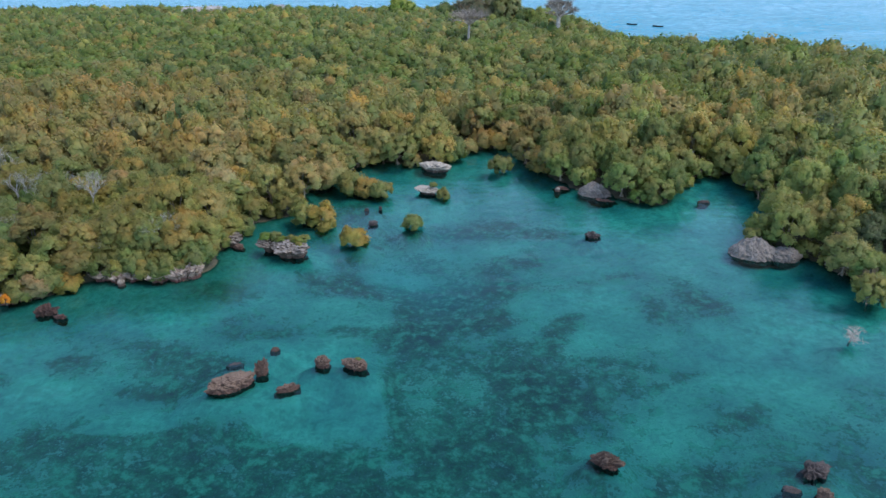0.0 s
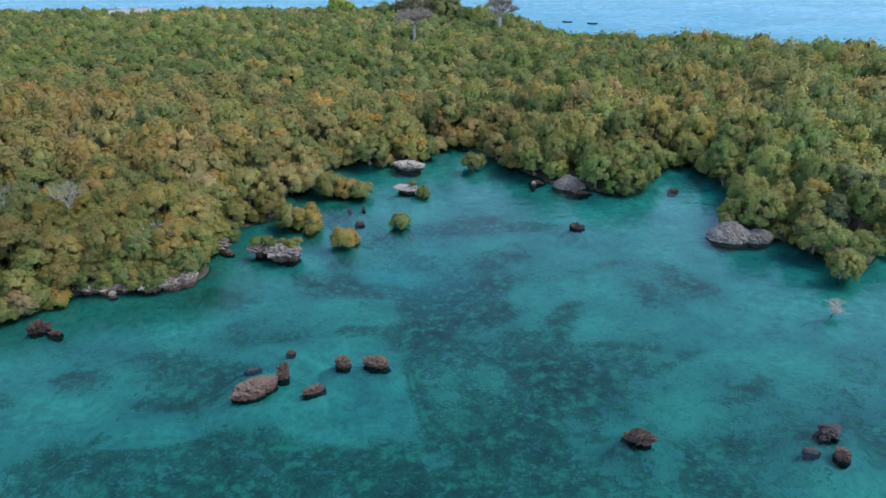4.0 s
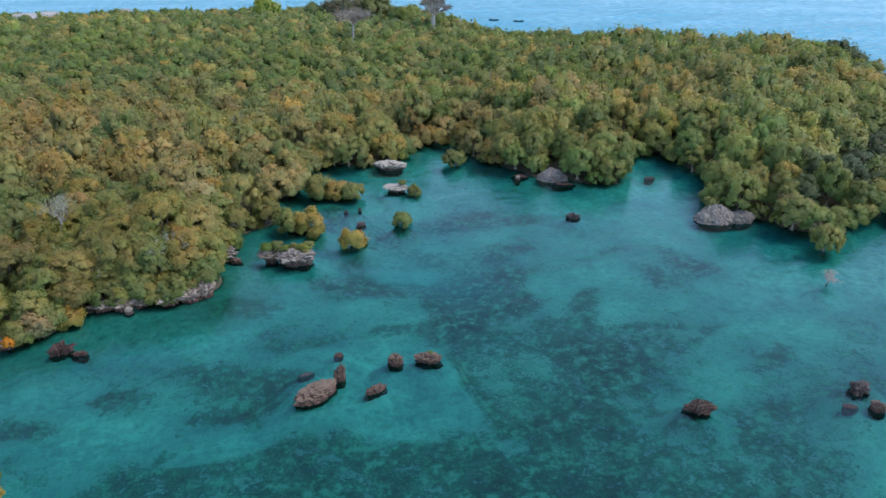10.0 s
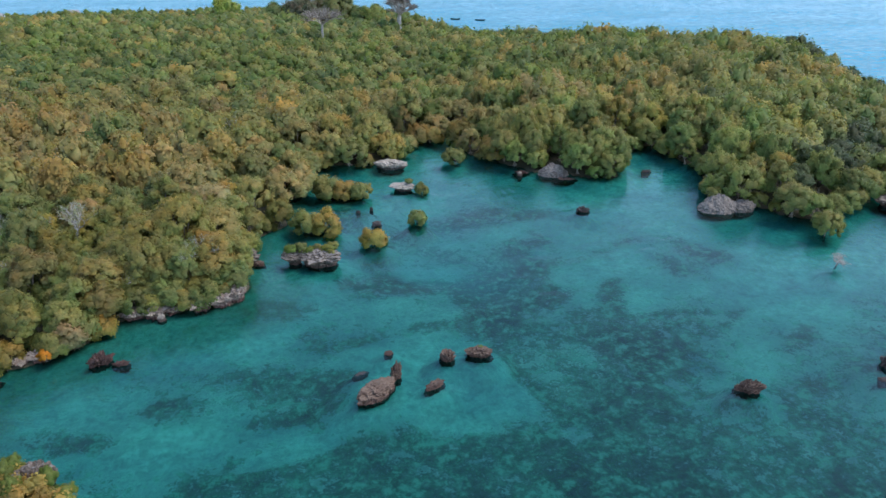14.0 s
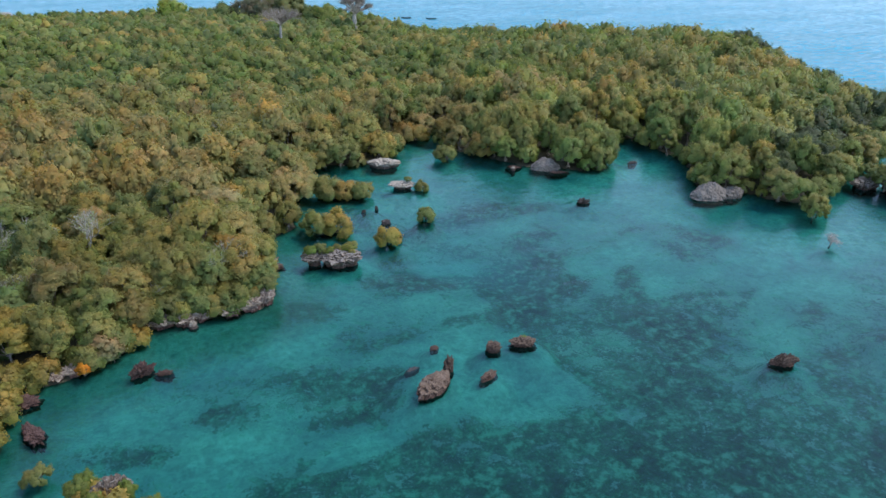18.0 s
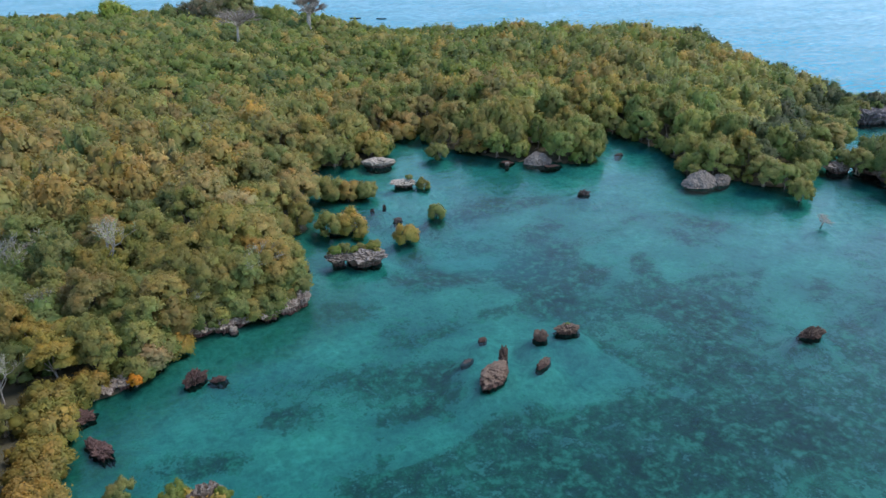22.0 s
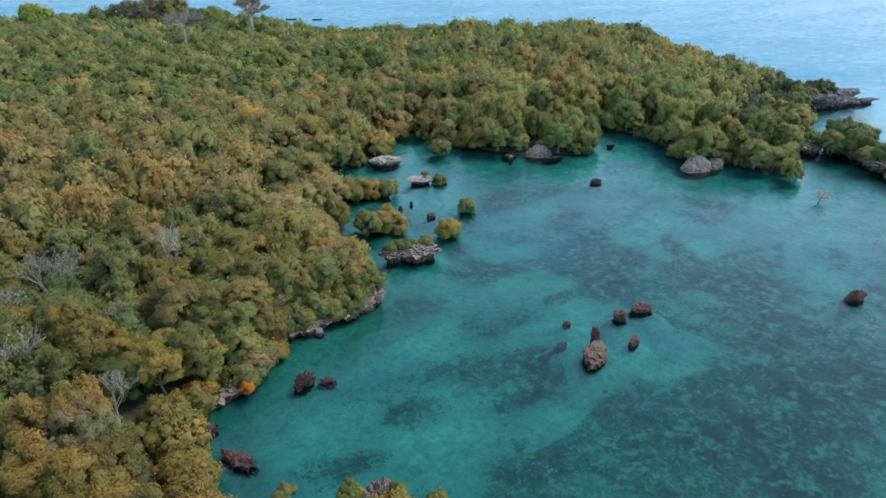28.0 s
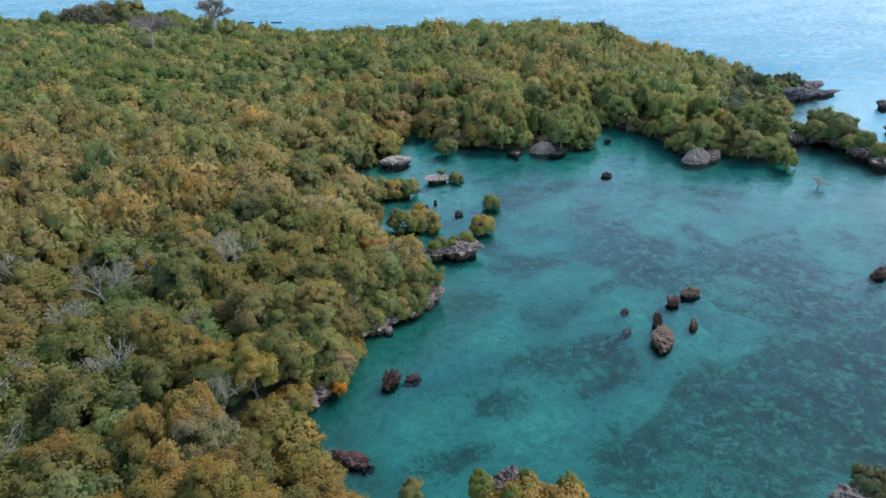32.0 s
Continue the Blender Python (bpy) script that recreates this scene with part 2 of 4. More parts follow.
def water_material():
    m, nt, out = mat_base("clear_lagoon_water")
    v1, v2 = coords(nt, (1.0, 0.45, 1.0)), coords(nt, (0.5, 1.0, 1.0))
    calm = noise_tex(nt, coords(nt, (0.02, 0.035, 1.0)), 1.0, 3)
    r1, r2 = noise_tex(nt, v1, 1.6, 3, 0.55), noise_tex(nt, v2, 0.35, 3, 0.5)
    turned = nt.nodes.new("ShaderNodeMapping")
    turned.inputs["Rotation"].default_value = (0, 0, radians(-38))
    turned.inputs["Scale"].default_value = (0.22, 1.0, 1.0)
    nt.links.new(coords(nt), turned.inputs["Vector"])
    r3 = noise_tex(nt, turned.outputs[0], 0.9, 3, 0.5, 0.3)
    h = math_n(nt, "ADD", math_n(nt, "ADD", r1, math_n(nt, "MULTIPLY", r2, 1.6)), math_n(nt, "MULTIPLY", r3, 0.8))
    b = node(nt, "ShaderNodeBump", Distance=0.2)
    nt.links.new(h, b.inputs["Height"])
    nt.links.new(ramp(nt, calm, (0.35, (0.2, 0.2, 0.2)), (0.65, (0.6, 0.6, 0.6))), b.inputs["Strength"])
    clear = nt.nodes.new("ShaderNodeBsdfTransparent")
    clear.inputs["Color"].default_value = (0.2, 0.575, 0.605, 1)
    gloss = node(nt, "ShaderNodeBsdfGlossy", Roughness=0.13)
    fr = node(nt, "ShaderNodeFresnel", IOR=1.345)
    nt.links.new(b.outputs[0], gloss.inputs["Normal"])
    nt.links.new(b.outputs[0], fr.inputs["Normal"])
    mx = nt.nodes.new("ShaderNodeMixShader")
    sep = nt.nodes.new("ShaderNodeSeparateXYZ")
    nt.links.new(coords(nt), sep.inputs[0])
    sea = math_n(nt, "ADD", math_n(nt, "MULTIPLY", sep.outputs[0], 0.6), math_n(nt, "MULTIPLY", sep.outputs[1], 0.8))
    sea = math_n(nt, "MULTIPLY", math_n(nt, "SUBTRACT", sea, 112.0), 0.018, True)
    far = coords(nt, (0.5, 1.0, 1.0))
    chop = math_n(nt, "ADD", math_n(nt, "MULTIPLY", noise_tex(nt, far, 0.5, 3, 0.6), 1.5), math_n(nt, "MULTIPLY", noise_tex(nt, far, 0.05, 4, 0.6), 0.7))
    chop = ramp(nt, math_n(nt, "MULTIPLY", chop, 0.45), (0.36, (0.6, 0.6, 0.6)), (0.62, (0.12, 0.12, 0.12)))
    keep_ = math_n(nt, "SUBTRACT", 1.0, math_n(nt, "MULTIPLY", math_n(nt, "ADD", chop, 0.25), math_n(nt, "ADD", math_n(nt, "MULTIPLY", sea, 0.72), 0.06)))
    nt.links.new(math_n(nt, "ADD", math_n(nt, "MULTIPLY", sea, 0.25), 0.1), gloss.inputs["Roughness"])
    nt.links.new(math_n(nt, "MULTIPLY", fr.outputs[0], keep_), mx.inputs[0])
    nt.links.new(clear.outputs[0], mx.inputs[1])
    nt.links.new(gloss.outputs[0], mx.inputs[2])
    nt.links.new(mx.outputs[0], out.inputs["Surface"])
    return m


GROUND, WATER = ground_material(), water_material()


# ---------------------------------------------------------------- plan
# The island's edge: first the lagoon's shore, then the open coast.
SHORE = [(-200, 5), (-130, 12), (-84, 24), (-66, 40), (-60.5, 50), (-58.8, 56), (-58.6, 60), (-57.8, 65), (-57, 68.3), (-53.5, 68.6), (-50, 69.2), (-47.3, 72),
         (-44.5, 74.6), (-38.5, 74.4), (-32.3, 75.4), (-31, 78.5), (-31.6, 82), (-30.2, 85), (-30.5, 91), (-28.5, 93.2), (-25.5, 95.5),
         (-24.2, 100), (-25.5, 106), (-22, 108), (-20.2, 113), (-19, 118.6), (-14.5, 120)]
BACK = [(-8, 118), (-4, 118), (-1.2, 124.5), (5, 128), (11.3, 131), (9.8, 124), (9.8, 117.5), (12.2, 115.5), (15.2, 108.5), (18.2, 104.8),
        (22, 103.2), (24.5, 100), (28.7, 99), (32.6, 104), (35.5, 110.5), (43.5, 112.5), (44.2, 99.5), (41.5, 92), (37.4, 86), (41.3, 82.2),
        (43.4, 77.6), (45.6, 74.8), (47.5, 73)]
COAST = [(49, 73), (55, 78), (63, 80), (72, 84.5), (84, 90.5), (92, 93), (100, 91), (107, 96), (110, 108), (114, 122), (122, 140),
         (134, 162), (136, 182), (126, 198), (106, 205), (90, 214), (73, 225), (57, 236), (46, 247), (44, 266), (40, 300), (20, 322),
         (-20, 332), (-60, 336), (-110, 342), (-160, 352), (-230, 352), (-300, 330), (-310, 150), (-290, 60)]
EDGE = np.array(SHORE + BACK + COAST, float)


def edge_distance(x, y):
    """Metres to the island's edge, positive inland."""
    x, y = np.asarray(x, float).ravel(), np.asarray(y, float).ravel()
    best, inside = np.full(x.shape, 1e9), np.zeros(x.shape, bool)
    for (x0, y0), (x1, y1) in zip(EDGE, np.roll(EDGE, -1, 0)):
        dx, dy = x1 - x0, y1 - y0
        u = np.clip(((x - x0) * dx + (y - y0) * dy) / (dx * dx + dy * dy), 0, 1)
        best = np.minimum(best, np.hypot(x - x0 - u * dx, y - y0 - u * dy))
        cross = (y0 > y) != (y1 > y)
        inside ^= cross & (x < x0 + (y - y0) / (dy if dy else 1e-9) * dx)
    return np.where(inside, best, -best)


def line_distance(x, y, line):
    x, y = np.asarray(x, float), np.asarray(y, float)
    best = np.full(x.shape, 1e9)
    for (x0, y0), (x1, y1) in zip(line, line[1:]):
        dx, dy = x1 - x0, y1 - y0
        u = np.clip(((x - x0) * dx + (y - y0) * dy) / (dx * dx + dy * dy), 0, 1)
        best = np.minimum(best, np.hypot(x - x0 - u * dx, y - y0 - u * dy))
    return best


def smooth(v):
    v = np.clip(v, 0, 1)
    return v * v * (3 - 2 * v)


def wobble(x, y, s, k=0.0):
    """A cheap smooth unevenness, about -1 to 1."""
    return (np.sin(x * s + 1.3 * np.sin(y * s * 0.7 + k)) + np.sin(y * s * 1.13 + 1.7 * np.sin(x * s * 0.6 + 2 * k))) * 0.5


# Sand heaped round the larger boulders: x, y, reach.
MOUNDS = [(-21.2, 53.8, 4.2), (-15.9, 53.4, 2.2), (-13.4, 57.3, 2.0), (-10.2, 57, 2.6), (-18.7, 60, 1.6), (-22, 57.5, 1.6), (11.2, 44.3, 2.2), (26.5, 42.5, 3.4),
          (16.9, 87.6, 2.0), (-13, 91.9, 1.6), (-13.5, 97.3, 2.0), (-45.5, 66.3, 2.6), (-54.5, 60.9, 3.0), (-21.1, 92, 3.6), (-14.8, 85.5, 2.4), (-7.4, 90.8, 1.8),
          (-15.6, 104, 5.0), (-5, 103.6, 3.6), (6, 114.4, 2.4), (-23.4, 82.4, 4.4), (-48.5, 48, 4.0), (-53.6, 54.8, 1.6), (-30, 32.4, 3.6), (37.2, 61, 1.8)]


def ground_height(x, y):
    x, y = np.asarray(x, float), np.asarray(y, float)
    d = edge_distance(x, y).reshape(x.shape) + 0.7 * wobble(x, y, 0.9)
    firm = 0.25 + 0.75 * smooth((-26 - x) / 6) * smooth((92 - y) / 6)
    land = 0.02 + 1.15 * firm * smooth(d / 3.0) + 0.9 * (1 - firm) * smooth((d - 3) / 8) + 3.6 * smooth((d - 6) / 75) + 0.35 * wobble(x, y, 0.21, 2.0) * smooth(d / 8)
    bed = -0.25 - 0.75 * smooth(-d / (3.0 + 5.0 * smooth((-24 - x) / 6))) - 0.9 * smooth(-d / 30) + 0.18 * wobble(x, y, 0.33, 1.0) * smooth(-d / 5)
    for mx_, my_, mr_ in MOUNDS:
        bed = np.maximum(bed, -0.5 - 0.8 * np.maximum(0, ((x - mx_) ** 2 + (y - my_) ** 2) / mr_ ** 2 - 0.2))
    # Hollow that lets the bed's painted blue show between the islets.
    bed = bed - 0.9 * np.exp(-((x + 8) / 17) ** 2 - ((y - 85) / 21) ** 2) * smooth(-d / 7)
    for mx_, my_, mr_ in MOUNDS:
        bed = np.maximum(bed, -0.5 - 0.8 * np.maximum(0, ((x - mx_) ** 2 + (y - my_) ** 2) / mr_ ** 2 - 0.2))
    sea = smooth((x - 55 - 0.25 * (y - 60)) / 45) + smooth((y - 180) / 60) + smooth((-20 - y) / 60)
    bed = bed - 7.5 * smooth(sea) * smooth(-d / 30)
    return np.where(d > 0, land, bed)


# Meadows of seagrass on the lagoon's floor: x, y, half length, half width, turn in degrees, density
MEADOWS = [(-12.5, 66.3, 2.4, 1.0, -10, 0.9), (-6.3, 64.6, 3.8, 2.0, -15, 1.1), (-4.0, 57.4, 4.6, 2.4, -55, 1.3), (-2.6, 51, 5.5, 2.8, -62, 1.1), (0.5, 44.5, 5, 2.6, -35, 0.85),
           (2, 69, 5, 2.6, 10, 0.6), (6, 62, 3, 4, 15, 0.5), (-28, 55.2, 4.8, 1.3, 2, 0.85), (-29, 60.6, 7, 2.4, -18, 0.6), (-38.9, 58.3, 2.8, 1.5, -20, 0.9)]
MEADOWS += [(-47, 56.6, 4.5, 1.4, -20, 0.8), (-29.5, 46.2, 6, 2.6, -12, 0.85), (-21, 46.8, 7, 3.0, -10, 0.85), (-14, 44, 6, 3.4, -15, 0.85), (-7.5, 41, 5, 3.6, -30, 0.85),
            (-2.5, 37, 4, 3.0, -30, 0.85), (-24, 40, 9, 3.4, 0, 0.75), (-12, 37, 6, 3, 0, 0.7), (-36, 48, 4, 2, 0, 0.6), (-37, 42, 6, 3, 0, 0.65)]
MEADOWS += [(9, 34, 4, 2.2, -20, 0.6), (4, 49, 2, 4, 10, 0.45), (12, 69, 3.0, 1.2, 40, 0.7), (26.5, 74, 2.2, 5.5, 25, 0.7), (11, 92, 5, 1.8, 0, 0.75),
            (4, 83, 6, 2.2, 20, 0.6), (-11.5, 76.4, 5, 2.0, 10, 0.6), (-29.5, 73, 3, 1.0, -20, 0.7), (21.4, 58.3, 4, 1.0, 30, 0.5), (20, 45, 2, 1.2, 0, 0.6)]
MEADOWS += [(9.5, 65, 3.2, 1.2, 35, 0.7), (-23, 65.5, 5, 1.6, 0, 0.45), (-19, 33, 9, 3, 0, 0.6), (2, 75.5, 5, 1.2, 15, 0.5), (16, 78, 6, 1.2, 20, 0.4), (24, 52, 5, 1.2, 20, 0.4)]
MEADOWS += [(-6.0, 53.6, 5.0, 0.9, -78, 1.3), (-6, 42, 11, 6, -20, 0.7), (3, 50, 6, 5, 0, 0.35), (14, 42, 13, 9, 0, 0.32), (13, 56, 11, 6, 10, 0.28), (2, 95, 8, 3, 0, 0.6), (-3, 71, 6, 4, 0, 0.45), (-4, 84, 5, 3, 0, 0.4), (-17, 78, 5, 3, 10, 0.4), (30, 50, 8, 8, 0, 0.2)]
MEADOWS += [(-15, 40, 20, 7, -20, 0.35), (-3, 32, 16, 8, -15, 0.4), (-33, 44, 8, 4, -10, 0.4), (7, 59, 3, 6, 20, 0.5), (-1, 62, 6, 3, -30, 0.5), (13, 33, 10, 6, 0, 0.3), (3.5, 56, 5, 4, 0, 0.5), (-25, 42, 10, 6, -10, 0.4), (-33, 39, 10, 6, 0, 0.4)]
MEADOWS += [(-6.7, 66.4, 3.4, 1.6, -8, 1.1), (-12.4, 67.2, 2.2, 0.9, 0, 0.9), (10.3, 66.5, 1.4, 4.5, -25, 0.7), (-5.5, 57, 3, 2, -50, 0.8), (-38.8, 59.5, 3.0, 1.7, -15, 0.8), (-24, 58.8, 5, 2.0, -10, 0.6), (-29, 58.4, 5, 1.8, -5, 0.5)]
MEADOWS += [(1, 77, 10, 3.2, 0, 0.45), (-6, 73, 9, 3.5, 0, 0.35), (-27.5, 74.3, 3.5, 0.8, -20, 0.9), (22, 71, 2, 4, 20, 0.5), (-9, 90, 8, 5, 0, 0.4), (-20, 98, 5, 7, 0, 0.45), (13, 60.5, 7, 3, 0, 0.4)]
# Bare sand between them.
SANDS = [(-9.4, 53.8, 4.2, 2.0, -74, 1.5), (-12.4, 53.8, 5.0, 2.6, -38, 1.8), (-16, 57, 5.5, 2.6, 0, 1.2), (-27.2, 51.0, 6.0, 0.9, 12, 1.2), (27, 95, 8, 6, 30, 0.9), (-17.5, 56.5, 4.0, 2.4, 0, 0.8), (-15, 49.8, 3.5, 1.2, -25, 0.7),
         (14, 74, 5, 3, 20, 0.4), (-36, 67.5, 6, 2.2, 10, 0.6), (30, 62, 10, 5, 20, 0.4), (-18, 41.8, 2.5, 1.2, 0, 0.9), (-5, 45.5, 1.8, 0.8, -20, 0.8),
         (-40, 53, 5, 1.5, -15, 0.6), (-16, 62, 6, 2.0, -10, 0.5), (24, 91, 12, 6, 20, 0.5), (36, 103, 6, 7, 0, 0.9), (38, 70, 6, 8, 0, 0.4)]


def meadow_density(x, y):
    out = np.full(x.shape, 0.3)
    for sign, some in ((1, MEADOWS), (-1, SANDS)):
        for cx, cy, a, b, turn, k in some:
            c, s = math.cos(radians(turn)), math.sin(radians(turn))
            u, v = ((x - cx) * c + (y - cy) * s) / a, ((y - cy) * c - (x - cx) * s) / b
            out = out + sign * k * np.exp(-((u * u + v * v) ** 1.5)) * 0.75
    return np.clip(out, -0.05, 0.8)


# ---------------------------------------------------------------- mesh helpers
def mesh_np(name, verts, faces, material, smooth_faces=False, normals=None, top_light=None):
    """A mesh from arrays; faces is a list of arrays, each with one number of corners."""
    me = bpy.data.meshes.new(name)
    faces = [np.asarray(f, np.int32) for f in faces if len(f)]
    me.vertices.add(len(verts))
    me.vertices.foreach_set("co", np.asarray(verts, np.float32).ravel())
    loops = np.concatenate([f.ravel() for f in faces])
    counts = np.concatenate([np.full(len(f), f.shape[1], np.int32) for f in faces])
    me.loops.add(len(loops))
    me.loops.foreach_set("vertex_index", loops)
    me.polygons.add(len(counts))
    me.polygons.foreach_set("loop_start", np.concatenate([[0], np.cumsum(counts)[:-1]]).astype(np.int32))
    me.polygons.foreach_set("loop_total", counts)
    me.polygons.foreach_set("use_smooth", np.full(len(counts), smooth_faces))
    me.materials.append(material)
    me.update(calc_edges=True)
    if normals is not None:
        me.polygons.foreach_set("use_smooth", np.ones(len(counts), bool))
        me.normals_split_custom_set_from_vertices(np.asarray(normals, np.float32))
    if top_light is not None:
        me.attributes.new("painted_top_light", "FLOAT", "POINT").data.foreach_set("value", np.asarray(top_light, np.float32))
    return me


def part(name, bm, material, parent, label=""):
    """Links a bmesh or a mesh as one mesh object under a thing."""
    if isinstance(bm, bpy.types.Mesh):
        me = bm
    else:
        me = bpy.data.meshes.new(name)
        bm.to_mesh(me)
        bm.free()
        me.materials.append(material)
    ob = new(name, me)
    ob.parent = parent
    return tagged(ob, label)


def ico(level):
    bm = bmesh.new()
    bmesh.ops.create_icosphere(bm, subdivisions=level, radius=1)
    v = np.array([p.co[:] for p in bm.verts])
    f = np.array([[q.index for q in p.verts] for p in bm.faces])
    bm.free()
    return v, f


ICO0, ICO1, ICO5 = ico(1), ico(2), ico(5)


class Pile:
    """Gathers verts and faces of several pieces."""
    def __init__(self):
        self.v, self.f, self.n, self.nrm, self.top_light = [], {}, 0, [], None

    def add(self, v, f, nrm=None):
        f = np.asarray(f)
        if nrm is not None:
            self.nrm.append(nrm)
        self.v.append(np.asarray(v, float))
        self.f.setdefault(f.shape[1], []).append(f + self.n)
        self.n += len(v)

    def verts(self):
        return np.concatenate(self.v)

    def faces(self):
        return [np.concatenate(some) for some in self.f.values()]


def tube(pile, pts, radii, sides=5):
    """A tapered tube along points."""
    pts = np.asarray(pts, float)
    ang = np.arange(sides) * 2 * np.pi / sides
    rings = []
    for k, p in enumerate(pts):
        d = pts[min(k + 1, len(pts) - 1)] - pts[max(k - 1, 0)]
        d = d / (np.linalg.norm(d) + 1e-9)
        a = np.cross(d, (0.3, 0.9, 0.31))
        a /= np.linalg.norm(a) + 1e-9
        b = np.cross(d, a)
        rings.append(p + radii[k] * (np.cos(ang)[:, None] * a + np.sin(ang)[:, None] * b))
    n = len(pts)
    idx = np.arange(sides)
    f = np.concatenate([np.stack([k * sides + idx, k * sides + (idx + 1) % sides, (k + 1) * sides + (idx + 1) % sides, (k + 1) * sides + idx], 1)
                        for k in range(n - 1)])
    pile.add(np.concatenate(rings), f)


def leaf_cards(rng, places, out, size, up=0.2, rand=0.42):
    """A small pointed leaf spray at each place, lying about across the way out."""
    n = len(places)
    nrm = out + np.array([0, 0, up]) + rng.normal(0, rand, (n, 3))
    nrm /= np.linalg.norm(nrm, axis=1)[:, None]
    a = np.cross(nrm, rng.normal(0, 1, (n, 3)))
    a /= np.linalg.norm(a, axis=1)[:, None] + 1e-9
    b = np.cross(nrm, a)
    s = (size * rng.uniform(0.65, 1.35, n))[:, None]
    v = np.stack([places - a * s * 0.55 - b * s * 0.25, places + a * s * 0.5 - b * s * 0.3, places + b * s * 0.6 + nrm * s * 0.12], 1)
    soft = out + nrm * 0.4
    soft /= np.linalg.norm(soft, axis=1)[:, None]
    return v.reshape(-1, 3), np.arange(3 * n).reshape(-1, 3), np.repeat(soft, 3, 0)


PUFFS = np.array([(0, 0, 1.0), (0.85, 0, 0.42), (0.26, 0.81, 0.40), (-0.69, 0.5, 0.44), (-0.69, -0.5, 0.38), (0.26, -0.81, 0.46)])


def crown_arrays(seed, R, h, low, lobes, cards, size, under=1.28, puffs=6, loose=0.2, whole=0.68):
    """A crown of lobes, each a head of small leafy puffs. R: half width; h: the tree's height; low: the crown's foot."""
    rng = np.random.default_rng(seed)
    pile = Pile()
    cz, hz = low + (h - low) * 0.4, (h - low) * 0.6
    cen, rad = [], []
    for k in range(lobes):
        u = (k + 0.5) / lobes
        cosp = 1 - u * under
        sinp = math.sqrt(max(0.0, 1 - cosp * cosp))
        th = k * 2.39996 + rng.uniform(-0.5, 0.5)
        q = rng.uniform(0.5, 0.86)
        cen.append((R * q * sinp * math.cos(th), R * q * sinp * math.sin(th), cz + hz * 0.7 * cosp * rng.uniform(0.7, 1.2)))
        rad.append(R * rng.uniform(0.65, 1.2) * 1.5 / math.sqrt(lobes))
    cen, rad = np.array(cen), np.array(rad)
    top_lights = []
    heads = []
    for c, r in zip(cen, rad):
        away = c - (0, 0, cz - 0.5 * hz)
        away /= np.linalg.norm(away) + 1e-9
        side = np.cross(away, (0.31, 0.2, 0.93))
        side /= np.linalg.norm(side) + 1e-9
        turn = np.stack([side, np.cross(away, side), away])
        if puffs == 1:
            heads.append((*c, r * 0.95, *c, 0.0))
            continue
        for p in PUFFS[:puffs]:
            heads.append((*(c + (p + rng.normal(0, 0.3, 3)) @ turn * r * 0.58), r * rng.uniform(0.3, 0.74), *c, r))
    heads = np.array(heads)
    for c, r in zip(cen, rad) if puffs > 1 else ():
        v = ICO1[0] * (r * 0.56)
        out = (c - (0, 0, cz)) / (np.linalg.norm(c - (0, 0, cz)) + 1e-9)
        nn = ICO1[0] * 0.5 + out * 0.5
        pile.add(v + c, ICO1[1], nn / (np.linalg.norm(nn, axis=1)[:, None] + 1e-9))
        top_lights.append(np.full(len(v), np.clip(0.05 + 0.5 * (c[2] - low) / (h - low), 0, 1)))
    total = (heads[:, 3] ** 2).sum()
    for k, hd in enumerate(heads):
        c, r, lobe = hd[:3], hd[3], hd[4:7]
        v = ICO0[0] * (r * 0.74) * (1 + 0.14 * rng.normal(0, 1, (len(ICO0[0]), 1)))
        dome = c - (0, 0, cz - 0.4 * hz)
        dome /= np.linalg.norm(dome) + 1e-9
        nn = ICO0[0] * (1.1 - whole) + dome * whole
        pile.add(v + c, ICO0[1], nn / (np.linalg.norm(nn, axis=1)[:, None] + 1e-9))
        top_lights.append(np.clip(0.05 + 0.55 * (v[:, 2] + c[2] - low) / (h - low) + 0.2 * ICO0[0][:, 2], 0, 1))
        n = int(cards * 1.9 * r * r / total)
        o = rng.normal(0, 1, (n, 3))
        o /= np.linalg.norm(o, axis=1)[:, None]
        p = c + o * (r * rng.uniform(0.74, 1.2, n))[:, None]
        keep = (o[:, 2] > -0.4) & (p[:, 2] > low * 0.6)
        near_ = np.nonzero((((heads[:, :3] - c) ** 2).sum(1) < (heads[:, 3] + r) ** 2) & (np.arange(len(heads)) != k))[0]
        for j in near_:
            keep &= ((p - heads[j, :3]) ** 2).sum(1) > (0.74 * heads[j, 3]) ** 2
        keep &= ((p - lobe) ** 2).sum(1) > (0.7 * hd[7]) ** 2
        p, o = p[keep], o[keep]
        if not len(p):
            continue
        v, f, nn = leaf_cards(rng, p, o * (1.1 - whole) + dome * whole, size)
        pile.add(v, f, nn)
        # Higher, upward-facing sprays take more of the painted top light.
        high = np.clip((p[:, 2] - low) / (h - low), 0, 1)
        top_lights.append(np.repeat(np.clip(0.02 + 0.3 * o[:, 2] + 0.62 * high + rng.normal(0, 0.07, len(high)), 0, 1), 3))
    n = int(cards * loose)
    pick = rng.integers(0, len(heads), n)
    o = rng.normal(0, 1, (n, 3)) + (0, 0, 0.5)
    o /= np.linalg.norm(o, axis=1)[:, None]
    p = heads[pick, :3] + o * (heads[pick, 3] * rng.uniform(1.1, 1.6, n))[:, None]
    v, f, nn = leaf_cards(rng, p, o, size * 0.9)
    pile.add(v, f, nn)
    top_lights.append(np.repeat(np.clip(0.02 + 0.3 * o[:, 2] + 0.62 * (p[:, 2] - low) / (h - low), 0, 1), 3))
    pile.top_light = np.concatenate(top_lights)
    return pile, cen


